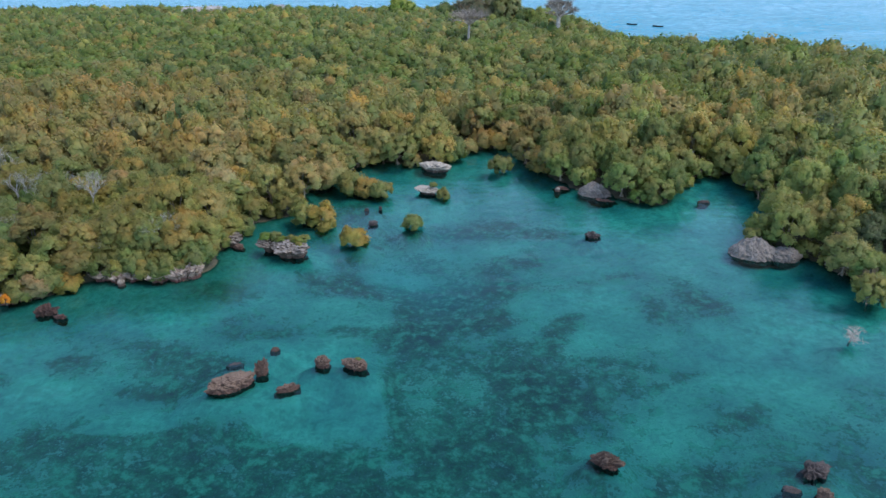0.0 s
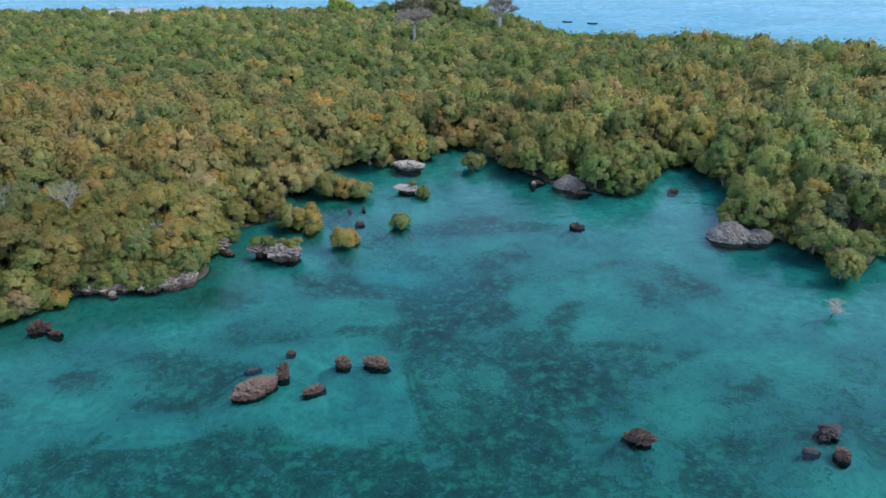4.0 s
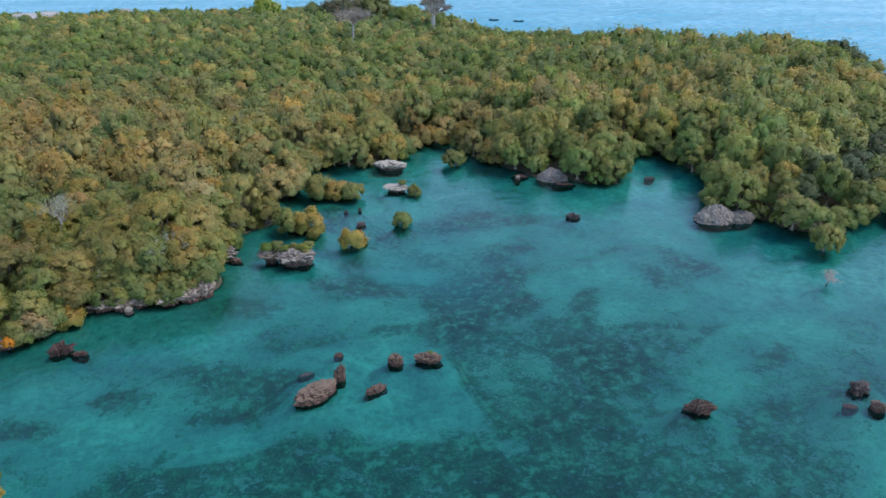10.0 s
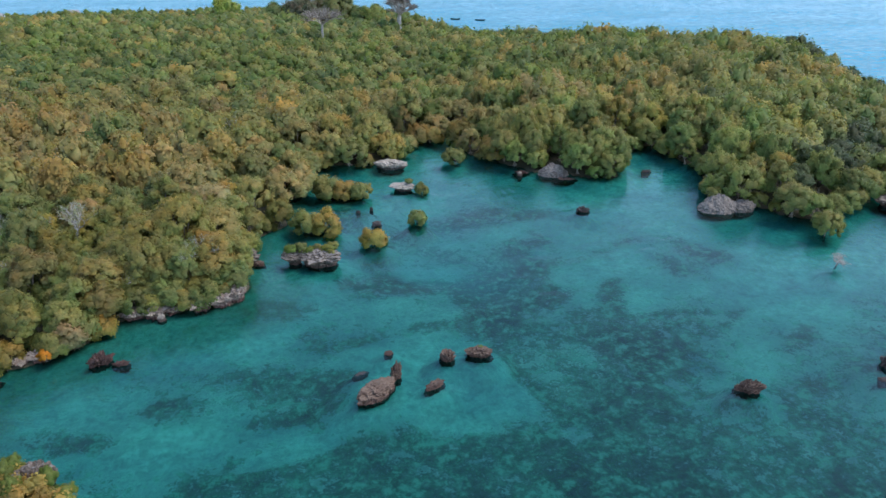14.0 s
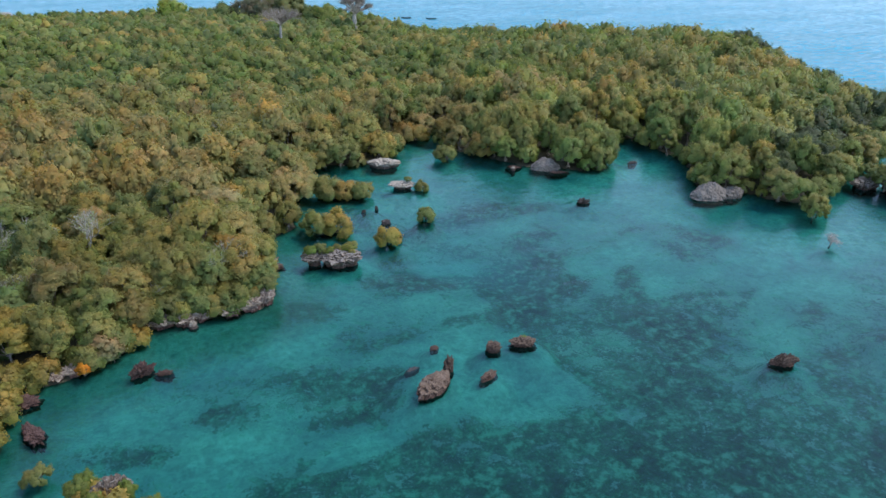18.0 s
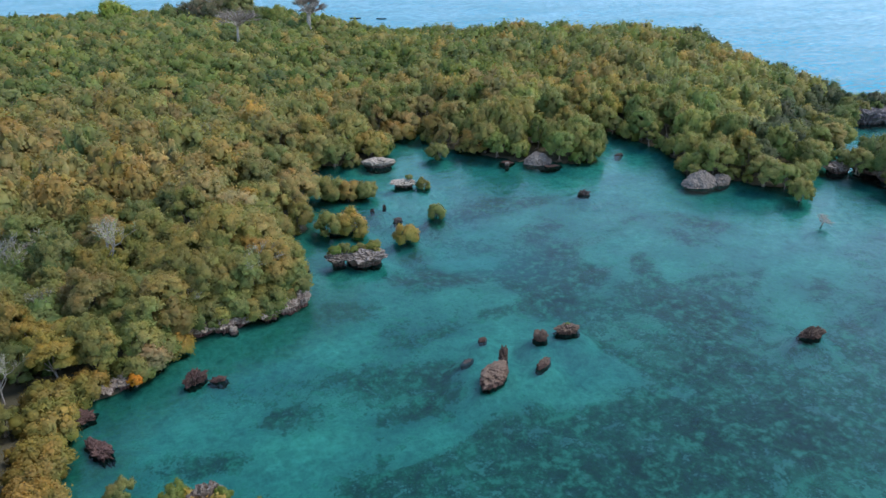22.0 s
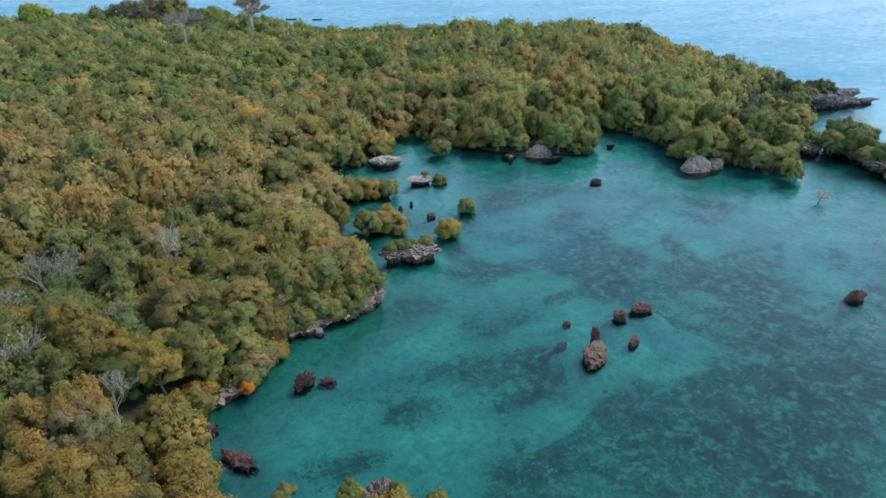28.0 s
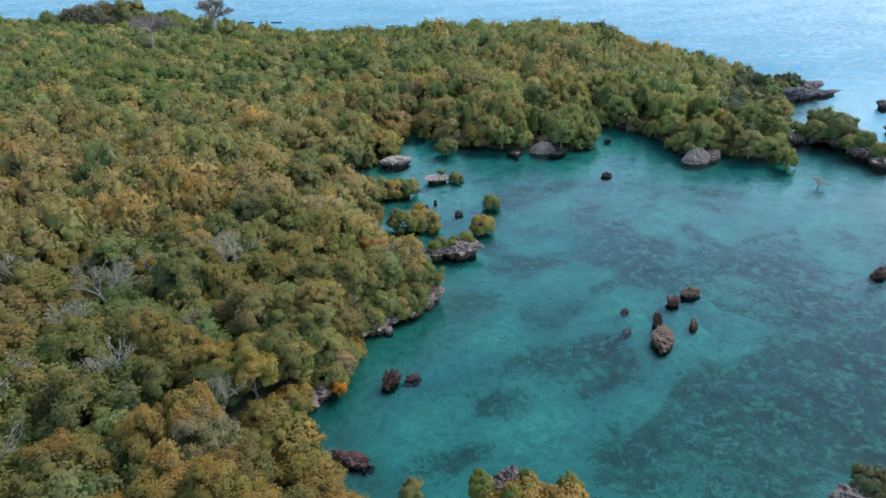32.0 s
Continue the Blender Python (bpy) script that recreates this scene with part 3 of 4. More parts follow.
def trunk_arrays(seed, cen, h, low, thick, roots=4):
    """A short tapered trunk, limbs up into the lobes, and splayed roots."""
    rng = np.random.default_rng(seed + 50)
    pile = Pile()
    fork = np.array([rng.normal(0, 0.15), rng.normal(0, 0.15), max(0.7, low + 0.12 * h)])
    tube(pile, [(0, 0, -0.6), (fork[0] * 0.4, fork[1] * 0.4, fork[2] * 0.5), fork], (thick * 1.3, thick, thick * 0.85), 6)
    for c in cen[::2]:
        mid = fork * 0.45 + c * 0.55 + rng.normal(0, 0.15, 3)
        tube(pile, [fork, mid, c + (0, 0, 0.1)], (thick * 0.55, thick * 0.35, thick * 0.1), 4)
    for k in range(roots):
        a = k * 6.283 / roots + rng.uniform(-0.4, 0.4)
        d = rng.uniform(0.5, 1.0)
        tube(pile, [(0, 0, 0.7), (math.cos(a) * d * 0.6, math.sin(a) * d * 0.6, 0.35), (math.cos(a) * d, math.sin(a) * d, -0.7)], (thick * 0.4, thick * 0.32, thick * 0.2), 4)
    return pile


def bare_arrays(seed, h, spread, thick, depth=4, split=3, droop=0.1, first=0.35, crown=False):
    """Leafless branches, forking again and again."""
    rng = np.random.default_rng(seed)
    pile = Pile()

    def grow(p, d, length, r, level):
        q = p + d * length * 0.5 + rng.normal(0, 0.05, 3) * length
        e = p + d * length
        tube(pile, [p, q, e], (r, r * 0.8, r * 0.6), 6 if level == depth else (4 if level > 1 else 3))
        if level == 0:
            return
        wide = spread * (1.6 if level == depth and crown else 1)
        for k in range((7 if level == depth and crown else split) + (1 if rng.random() < 0.4 else 0)):
            a = rng.uniform(0, 6.283)
            side = np.array([math.cos(a), math.sin(a), rng.uniform(-droop, 0.35)])
            nd = d * 0.75 + side * wide
            nd /= np.linalg.norm(nd)
            start = e if k else q * 0.3 + e * 0.7
            grow(start, nd, length * rng.uniform(0.58, 0.85), r * 0.58, level - 1)

    grow(np.array([0, 0, -0.4]), np.array([rng.normal(0, 0.06), rng.normal(0, 0.06), 1.0]), h * first, thick, depth)
    return pile


# ---------------------------------------------------------------- ground and water
def spaced(parts_):
    return np.unique(np.concatenate([np.arange(a, b, s) for a, b, s in parts_]).round(3))


grow = 1.35 ** np.arange(1, 13)
xs = spaced([(-80, 80, 0.9), (-340, -80, 4), (80, 170, 3)])
xs = np.unique(np.concatenate([xs, 170 + 110 * (grow - 1), -340 - 110 * (grow - 1)]))
ys = spaced([(20, 135, 0.9), (135, 360, 3), (-40, 20, 5)])
ys = np.unique(np.concatenate([ys, 360 + 110 * (grow - 1), -40 - 110 * (grow - 1)]))
gx, gy = np.meshgrid(xs, ys, indexing="ij")
gz = ground_height(gx, gy)
nx, ny = gx.shape
ii, jj = np.meshgrid(np.arange(nx - 1), np.arange(ny - 1), indexing="ij")
quad = np.stack([ii * ny + jj, (ii + 1) * ny + jj, (ii + 1) * ny + jj + 1, ii * ny + jj + 1], -1).reshape(-1, 4)
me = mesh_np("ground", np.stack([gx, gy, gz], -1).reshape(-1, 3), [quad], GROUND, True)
att = me.attributes.new("seagrass", "FLOAT", "POINT")
att.data.foreach_set("value", meadow_density(gx, gy).ravel().astype(np.float32))
shore_gap = -edge_distance(gx, gy).reshape(gx.shape)
fringe = np.where(gx < -22, smooth((9.5 - shore_gap) / 6), np.where(gx > 22, 0.0, 0.6) * smooth((5.0 - shore_gap) / 4)) * (shore_gap > -1)
att = me.attributes.new("algae", "FLOAT", "POINT")
att.data.foreach_set("value", fringe.ravel().astype(np.float32))
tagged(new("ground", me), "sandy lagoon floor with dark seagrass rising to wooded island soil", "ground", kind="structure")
R_W = 4400.0
me = mesh_np("water", [(-R_W, -R_W, 0), (R_W, -R_W, 0), (R_W, R_W, 0), (-R_W, R_W, 0)], [[(0, 1, 2, 3)]], WATER)
tagged(new("water", me), "clear turquoise lagoon water paling to open blue sea", "water", kind="structure")


# ---------------------------------------------------------------- rocks
def rock_mesh(name, material, rx, ry, h, seed, notch=0.25, flat=0.5, rugged=0.28, level=ICO5, lean=0.0, foot=1.3, cone=0.0, stem=0.0):
    """A coral boulder: rugged, flattened on top, eaten away at the waterline."""
    v = level[0].copy()
    out = np.empty_like(v)
    off = Vector((seed * 7.31, seed * 3.7, seed * 1.9))
    big, small = 1.5, 5.0
    for k, p in enumerate(v):
        q = Vector((p[0] * rx, p[1] * ry, p[2] * h)) / (rx * ry * h) ** (1 / 3)
        n = noise.fractal(q * big + off, 0.9, 2.1, 4) * rugged
        n += (0.12 - abs(noise.noise(q * 3.1 + off)) * 0.30 + noise.noise(q * small + off) * 0.16 - abs(noise.noise(q * 9 + off)) * 0.24 + noise.noise(q * 17 + off) * 0.08) * rugged / 0.28
        out[k] = p * (1 + n)
    z = out[:, 2]
    z = np.where(z > 0, np.sign(z) * np.abs(z) ** (1 - 0.45 * flat), z)
    zz = np.where(z > 0, z * h, z * foot)
    k = 1 - notch * np.exp(-((zz - 0.1) / (0.22 * h + 0.1)) ** 2)
    k = k * (1 - cone * np.clip(zz / h, 0, 1))
    k = k * (1 - stem * smooth((0.62 * h - zz) / (0.3 * h)))
    k = k * np.where(zz < 0, 1 - 0.22 * -zz, 1)
    res = np.stack([out[:, 0] * rx * k + lean * zz, out[:, 1] * ry * k, zz], 1)
    return mesh_np(name, res, [level[1]], material, False)


def rock(name, x, y, rx, ry, h, turn, seed, material, label, z=0.0, category="rock", **kw):
    ob = new(name, rock_mesh(name, material, rx, ry, h, seed, **kw))
    ob.matrix_world = pose(x, y, z, 0, 0, turn)
    return tagged(ob, label, category)


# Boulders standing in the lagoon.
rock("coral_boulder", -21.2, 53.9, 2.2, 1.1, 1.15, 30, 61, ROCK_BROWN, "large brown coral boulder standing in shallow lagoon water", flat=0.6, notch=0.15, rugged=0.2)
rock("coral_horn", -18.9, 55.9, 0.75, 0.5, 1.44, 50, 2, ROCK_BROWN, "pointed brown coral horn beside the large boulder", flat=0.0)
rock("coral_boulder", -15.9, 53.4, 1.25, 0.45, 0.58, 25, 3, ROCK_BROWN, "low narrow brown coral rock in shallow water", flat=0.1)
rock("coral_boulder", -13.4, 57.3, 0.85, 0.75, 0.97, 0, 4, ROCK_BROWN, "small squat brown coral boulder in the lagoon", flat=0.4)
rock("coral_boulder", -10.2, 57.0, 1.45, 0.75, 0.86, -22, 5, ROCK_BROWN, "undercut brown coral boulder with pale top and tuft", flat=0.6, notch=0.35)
rock("coral_stone", -18.7, 60.0, 0.5, 0.4, 0.25, 0, 6, ROCK_BROWN, "small coral stone just breaking the surface", flat=0.2)
rock("coral_stone", -22.0, 57.5, 0.8, 0.45, 0.09, 20, 7, ROCK_DARK, "dark coral stone awash in shallow water", flat=0.2, z=-0.06)
rock("coral_boulder", 11.2, 44.3, 1.35, 0.75, 1.0, -25, 8, ROCK_BROWN, "lone brown coral boulder with a raised knob", flat=0.0, rugged=0.4, cone=0.35, lean=0.35)
rock("coral_boulder", 26.8, 43.6, 1.2, 0.8, 0.65, 20, 9, ROCK_DARK, "dark hollowed coral rock in the lagoon", flat=0.1, rugged=0.4)
rock("coral_stone", 24.4, 41.8, 0.7, 0.4, 0.18, -20, 10, ROCK_DARK, "small dark stone awash in the lagoon", flat=0.2)
rock("coral_boulder", 26.4, 40.9, 0.65, 0.8, 0.72, 10, 11, ROCK_BROWN, "small upright brown coral rock", flat=0.2)
rock("coral_boulder", 16.9, 87.6, 0.95, 0.7, 0.58, -20, 12, ROCK_DARK, "jagged dark coral rock in open lagoon water", flat=0.0, rugged=0.42)
rock("coral_stone", -13.0, 91.9, 0.75, 0.6, 0.50, 0, 13, ROCK_DARK, "small dark rock among mangrove islets")
rock("coral_stone", -12.6, 97.4, 0.3, 0.3, 0.50, 0, 14, ROCK_DARK, "thin dark stump rock in the channel")
rock("coral_stone", -14.6, 97.2, 0.35, 0.3, 0.32, 0, 15, ROCK_DARK, "small dark stub rock in the channel")
rock("reef_rock", -45.9, 66.8, 1.05, 0.7, 1.05, 20, 16, ROCK_RED, "jagged red-brown reef rock near the shore", rugged=0.5, flat=0.0)
rock("reef_rock", -43.9, 66.0, 0.9, 0.4, 0.4, -10, 17, ROCK_RED, "dark reef rock awash beside the jagged one", flat=0.0, z=-0.1, rugged=0.45)
rock("reef_rock", -54.5, 60.9, 0.8, 2.0, 0.6, 24, 18, ROCK_RED, "long red-brown reef rock under the wooded bank", rugged=0.28, flat=0.2)
rock("reef_rock", -56.2, 66.2, 2.0, 1.2, 0.50, -12, 19, ROCK_RED, "broad reddish reef rock at the foot of trees", rugged=0.28, flat=0.3)
rock("coral_stone", 35.2, 100.2, 1.0, 0.5, 0.24, 0, 20, ROCK_DARK, "dark low rock in the sandy inlet", flat=0.2)
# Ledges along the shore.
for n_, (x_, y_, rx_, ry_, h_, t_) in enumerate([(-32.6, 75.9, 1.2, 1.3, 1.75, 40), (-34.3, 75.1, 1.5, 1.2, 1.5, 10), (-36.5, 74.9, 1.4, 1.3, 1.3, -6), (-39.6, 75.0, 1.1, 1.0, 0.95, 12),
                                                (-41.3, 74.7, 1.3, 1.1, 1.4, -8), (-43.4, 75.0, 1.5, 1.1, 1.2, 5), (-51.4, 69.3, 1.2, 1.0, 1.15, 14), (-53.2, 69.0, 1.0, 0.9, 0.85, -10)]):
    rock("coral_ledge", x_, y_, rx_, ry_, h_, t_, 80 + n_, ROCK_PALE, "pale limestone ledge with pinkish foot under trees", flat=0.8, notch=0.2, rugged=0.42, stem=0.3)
rock("coral_stone", -40.6, 73.6, 0.5, 0.4, 0.7, 15, 90, ROCK_CREAM, "small bright limestone block on the ledge", flat=0.5, rugged=0.25)
rock("coral_ledge", -31.6, 85.2, 2.2, 1.7, 1.9, -20, 24, ROCK_GREY, "grey overhanging coral ledge at the point", flat=0.8, notch=0.45)
rock("coral_stone", -29.8, 84.1, 1.0, 0.6, 0.50, -25, 25, ROCK_BROWN, "brown fallen rock under the coral ledge")
rock("coral_ledge", -23.6, 107.0, 3.0, 2.0, 2.2, 30, 26, ROCK_GREY, "grey-pink undercut ledge below mangroves", flat=0.7, notch=0.4)
rock("limestone_slab", -5.4, 115.6, 2.8, 1.6, 1.35, -22, 27, ROCK_CREAM, "pale flat limestone slab at the mangrove edge", flat=0.9, notch=0.2, rugged=0.24, stem=0.05)
rock("coral_boulder", 19.6, 103.6, 2.6, 1.7, 1.9, -20, 28, BOULDER, "rounded grey coral boulder against mangroves", flat=0.0, cone=0.35, rugged=0.12, notch=0.05)
rock("coral_stone", 14.2, 105.0, 0.5, 0.4, 0.6, 10, 71, ROCK_CREAM, "small pale upright stone at the foot of mangroves", flat=0.3, rugged=0.2)
rock("coral_stone", 15.2, 106.2, 1.5, 0.8, 0.3, -30, 29, ROCK_BROWN, "brown rock shelf beside the grey boulder", rugged=0.45, flat=0.0, z=-0.12)
rock("coral_stone", 20.6, 101.0, 1.8, 0.7, 0.24, -20, 30, ROCK_BROWN, "low brown rock before the grey boulder", rugged=0.45, flat=0.0, z=-0.12)
rock("coral_boulder", 36.0, 82.0, 3.1, 2.0, 2.4, -18, 31, BOULDER, "big smooth grey coral boulder on the point", flat=0.0, cone=0.5, rugged=0.13, notch=0.05)
rock("coral_boulder", 39.4, 80.9, 1.9, 1.4, 1.5, 0, 32, BOULDER, "lower grey coral boulder on the point", flat=0.2, rugged=0.14, notch=0.1)
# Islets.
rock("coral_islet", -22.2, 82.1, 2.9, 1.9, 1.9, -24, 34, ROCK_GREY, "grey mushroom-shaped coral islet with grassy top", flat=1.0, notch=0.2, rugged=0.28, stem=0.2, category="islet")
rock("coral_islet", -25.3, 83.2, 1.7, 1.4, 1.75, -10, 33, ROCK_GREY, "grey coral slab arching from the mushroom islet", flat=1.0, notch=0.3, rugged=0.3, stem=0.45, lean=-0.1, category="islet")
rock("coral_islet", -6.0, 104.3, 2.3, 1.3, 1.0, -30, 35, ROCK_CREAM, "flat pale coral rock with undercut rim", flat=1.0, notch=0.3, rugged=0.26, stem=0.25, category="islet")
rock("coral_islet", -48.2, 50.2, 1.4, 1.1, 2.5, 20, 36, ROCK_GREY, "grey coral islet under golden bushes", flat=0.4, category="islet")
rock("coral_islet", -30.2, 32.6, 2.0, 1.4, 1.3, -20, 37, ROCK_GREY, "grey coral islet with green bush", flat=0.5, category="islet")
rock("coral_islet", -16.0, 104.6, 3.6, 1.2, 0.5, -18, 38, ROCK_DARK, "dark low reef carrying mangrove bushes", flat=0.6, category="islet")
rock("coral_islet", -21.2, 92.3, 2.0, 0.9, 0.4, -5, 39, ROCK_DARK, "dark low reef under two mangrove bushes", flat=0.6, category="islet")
# The outer islet and the cape.
for n_, (x_, y_, rx_, ry_, h_, t_) in enumerate([(61.5, 75.5, 2.6, 1.8, 1.5, 0), (66, 72.5, 3.6, 2.6, 2.2, -40), (65, 67.5, 3.8, 2.6, 2.1, -60), (61.5, 62.5, 3.6, 2.4, 2.0, -50), (58.5, 58.6, 3.0, 1.8, 1.4, -35)]):
    rock("sea_rock", x_, y_, rx_, ry_, h_, t_, 40 + n_, ROCK_GREY, "grey undercut coral rock of the outer islet", flat=0.6, notch=0.35)
for n_, (x_, y_, rx_, ry_, h_, t_) in enumerate([(95, 92, 5.5, 2.8, 3.0, -12), (101.0, 90.0, 7.0, 2.2, 1.9, -10), (107.5, 87.6, 5.4, 1.2, 1.1, -14), (105, 73.5, 2.4, 1.6, 1.6, 0), (83.5, 65.3, 2.2, 1.4, 1.5, 0)]):
    rock("cape_rock", x_, y_, rx_, ry_, h_, t_, 50 + n_, ROCK_CAPE, "dark layered coral rock of the sea cape", flat=0.8, notch=0.3, rugged=0.3, stem=0.2)
rock("cape_slab", 103.6, 91.2, 6.6, 2.0, 1.3, -8, 57, ROCK_CAPE, "upper coral slab jutting from the sea cape", z=1.9, flat=0.7, notch=0.0, rugged=0.26, foot=0.9)


# ---------------------------------------------------------------- trees
GOLD, TAN, OLIVE, GREEN, FRESH, GREYISH, ORANGE = (0.30, 0.222, 0.066), (0.28, 0.228, 0.10), (0.2, 0.205, 0.074), (0.118, 0.155, 0.056), (0.155, 0.19, 0.046), (0.27, 0.235, 0.15), (0.50, 0.22, 0.02)


DARK = (0.055, 0.075, 0.038)


def tint(rng, base, vary=0.12):
    k = 1 + rng.normal(0, vary)
    return tuple(float(np.clip(c * k * (1 + rng.normal(0, 0.025)), 0.01, 0.6)) for c in base)


def make_tree(name, seed, R, h, low, lobes, cards, size, thick, label, category="tree", bark=BARK, under=1.35):
    ob = new(name)
    pile, cen = crown_arrays(seed, R, h, low, lobes, cards, size, under)
    part("crown", mesh_np("crown", pile.verts(), pile.faces(), LEAF_NEAR, True, np.concatenate(pile.nrm), pile.top_light), None, ob)
    tp = trunk_arrays(seed, cen, h, low, thick)
    part("trunk", mesh_np("trunk", tp.verts(), tp.faces(), bark, True), None, ob)
    return tagged(ob, label, category)


def paint(ob, colour):
    for c in ob.children:
        if c.name.startswith("crown"):
            c.color = (*colour, 1)


MANGROVES = [make_tree("mangrove_tree", 100 + k, r, h, low, lo, 3900, 0.22, 0.17, "broad domed mangrove tree with clumped olive-gold leaves")
             for k, (r, h, low, lo) in enumerate([(3.1, 6.8, 0.7, 20), (2.7, 7.4, 0.9, 17), (3.5, 6.4, 0.6, 24), (2.6, 6.0, 0.5, 16), (3.2, 7.8, 1.0, 21), (2.9, 5.6, 0.5, 18), (3.7, 7.2, 0.8, 25)])]
BUSHES = [make_tree("mangrove_bush", 200 + k, r, h, 0.06 * h, lo, 2000, 0.18, 0.11, "round low mangrove bush with golden-green leaves", "bush", under=1.55)
          for k, (r, h, lo) in enumerate([(1.7, 2.6, 14), (2.0, 3.0, 17), (1.5, 2.2, 12), (2.3, 3.4, 20)])]
CLOSE = [make_tree("mangrove_tree", 150 + k, r, h, low, lo, 8000, 0.16, 0.17, "broad mangrove tree with dense small golden-green leaves")
         for k, (r, h, low, lo) in enumerate([(2.7, 6.4, 0.6, 22), (2.4, 6.8, 0.8, 19), (3.1, 6.0, 0.5, 26), (2.2, 5.6, 0.5, 17), (2.5, 5.0, 0.4, 20)])]
BARE = []
for k, (h, sp, th) in enumerate([(7.0, 0.55, 0.15), (6.2, 0.6, 0.14), (7.6, 0.5, 0.16), (5.4, 0.65, 0.12)]):
    ob = new("bare_tree")
    bp = bare_arrays(300 + k, h, sp, th, 4, 3)
    part("trunk", mesh_np("branches", bp.verts(), bp.faces(), BARK_GREY, True), None, ob, "pale bare forking branches")
    rng = np.random.default_rng(310 + k)
    tips = bp.verts()
    tips = tips[tips[:, 2] > h * 0.5]
    some = tips[rng.integers(0, len(tips), 260)] + rng.normal(0, 0.15, (260, 3))
    v, f, nn = leaf_cards(rng, some, np.tile((0, 0, 0.5), (260, 1)), 0.22)
    part("crown", mesh_np("thin_leaves", v, [f], LEAF_NEAR), None, ob, "thin greyish remaining leaves")
    BARE.append(tagged(ob, "half-bare tree with pale forking branches in the woods", "tree"))


def place(kind, rng, x, y, z, scale, colour, group, stretch=1.0, label=""):
    src = kind[int(rng.integers(0, len(kind)))]
    m = pose(x, y, z, 0, 0, float(rng.uniform(0, 360)))
    ob = copy_thing(src, m)
    ob.scale = (scale, scale, scale * stretch)
    paint(ob, colour)
    return tagged(ob, label, group=group)


# Where trees stand: a loose net over the part of the island that faces the lagoon.
rng = np.random.default_rng(11)
step = 3.9
cx, cy = np.meshgrid(np.arange(-250, 140, step), np.arange(14, 350, step * 0.87), indexing="ij")
cx = cx + (np.arange(cx.shape[1]) % 2) * step * 0.5
cx, cy = (cx + rng.uniform(-1.2, 1.2, cx.shape)).ravel(), (cy + rng.uniform(-1.2, 1.2, cy.shape)).ravel()
cd = edge_distance(cx, cy)
# Rocks that stay free of bushes: x, y, reach.
CLEAR = [(19.6, 103.0, 3.0), (20, 101.2, 2.2), (36.2, 81.8, 3.1), (39.4, 80.6, 2.0), (-50.7, 67.6, 1.6), (-50.7, 66, 2), (-5.4, 115.8, 3.2), (-56, 66.4, 1.6), (62.5, 76, 3), (-31.2, 84.6, 1.3), (-37.8, 74.2, 1.0), (-33.4, 74.6, 1.0), (-42.6, 74, 1.2), (-52.3, 68.4, 1.2)]
BARE_AT = np.array([(-55.6, 94.4), (-50.6, 88.2), (-60.8, 98), (-56.5, 80.4), (-61.7, 90.2)])
FELLED = [(-0.4, 223, 7.0), (0.8, 216, 4.0), (30.8, 247, 7.0), (29, 240, 3.0)]
room = np.min(np.hypot(cx[:, None] - BARE_AT[:, 0] - 1.0, cy[:, None] - BARE_AT[:, 1] + 1.8), 1) > 2.3
for a, b, c in CLEAR + FELLED:
    room &= np.hypot(cx - a, cy - b) > c + 0.9
keep = room & (cd > 2.6) & ((cx > -0.64 * cy - 26) | ((cy < 100) & (cx > -98))) & ~((cy < 62) & (cx < -105)) & ~((cy < 44) & (cx < -88))
cx, cy, cd = cx[keep], cy[keep], cd[keep]
cz = ground_height(cx, cy)
coast_gap = line_distance(cx, cy, COAST[:18])
wind = 0.62 + 0.38 * smooth(coast_gap / 18) + smooth((cy - 130) / 40) * (0.2 * smooth((cx - 15) / 30) + 0.2 * smooth((cx - 45) / 35))
hue, hue2 = wobble(cx, cy, 0.055, 1.0) + 0.5 * wobble(cx, cy, 0.16, 3.0), rng.random(len(cx))


def blend(a, b, u):
    u = min(max(u, 0.0), 1.0)
    return tuple(p + (q - p) * u for p, q in zip(a, b))


def wood_colour(x, y, d, w, r):
    """Tan and gold mangroves round the lagoon, greener scrub inland."""
    inland = float(smooth((y - 130 + 0.25 * (x if x < 0 else 0) + 16 * w) / 36))
    if (x < -55 and y < 72) or (-29 < x < -23 and 92 < y < 98):
        return tuple(k * q for k, q in zip((0.87, 0.83, 0.75), GREYISH if r < 0.07 else blend(GOLD, OLIVE, float(rng.uniform(-0.1, 0.85)))))
    u = 0.5 + 0.35 * w + float(rng.normal(0, 0.33))
    if rng.random() < inland:
        return blend(GOLD, OLIVE, u) if r < 0.17 else OLIVE if r < 0.27 else tuple(0.96 * q for q in blend(GREEN, FRESH, u + 0.2))
    if r > 0.89:
        return blend(GREEN, OLIVE, 0.45)
    if y < 96 and x < -20:
        # Beyond x = -57 the leaf tint is darkened to stand for shade.
        return tuple(k * q for k, q in zip((0.98, 0.94, 0.86) if x > -57 else (0.82, 0.77, 0.7), blend(OLIVE, GOLD, u * 1.1 - 0.25) if r < 0.5 else blend(OLIVE, TAN, u) if r < 0.68 else blend(GREEN, OLIVE, u + 0.35) if r < 0.86 else GREYISH))
    if x > 14 and y < 128:
        return tuple(k * q for k, q in zip((1.04, 1.1, 1.0), blend(OLIVE, GOLD, u * 0.5) if r < 0.25 else blend(OLIVE, TAN, u) if r < 0.5 else blend(GREEN, OLIVE, u)))
    dull = 0.9 if x < -40 else 1.0
    return tuple(dull * q for q in (blend(OLIVE, TAN, u + 0.1) if r < 0.5 else blend(OLIVE, GOLD, u) if r < 0.75 else blend(TAN, GOLD, u)))


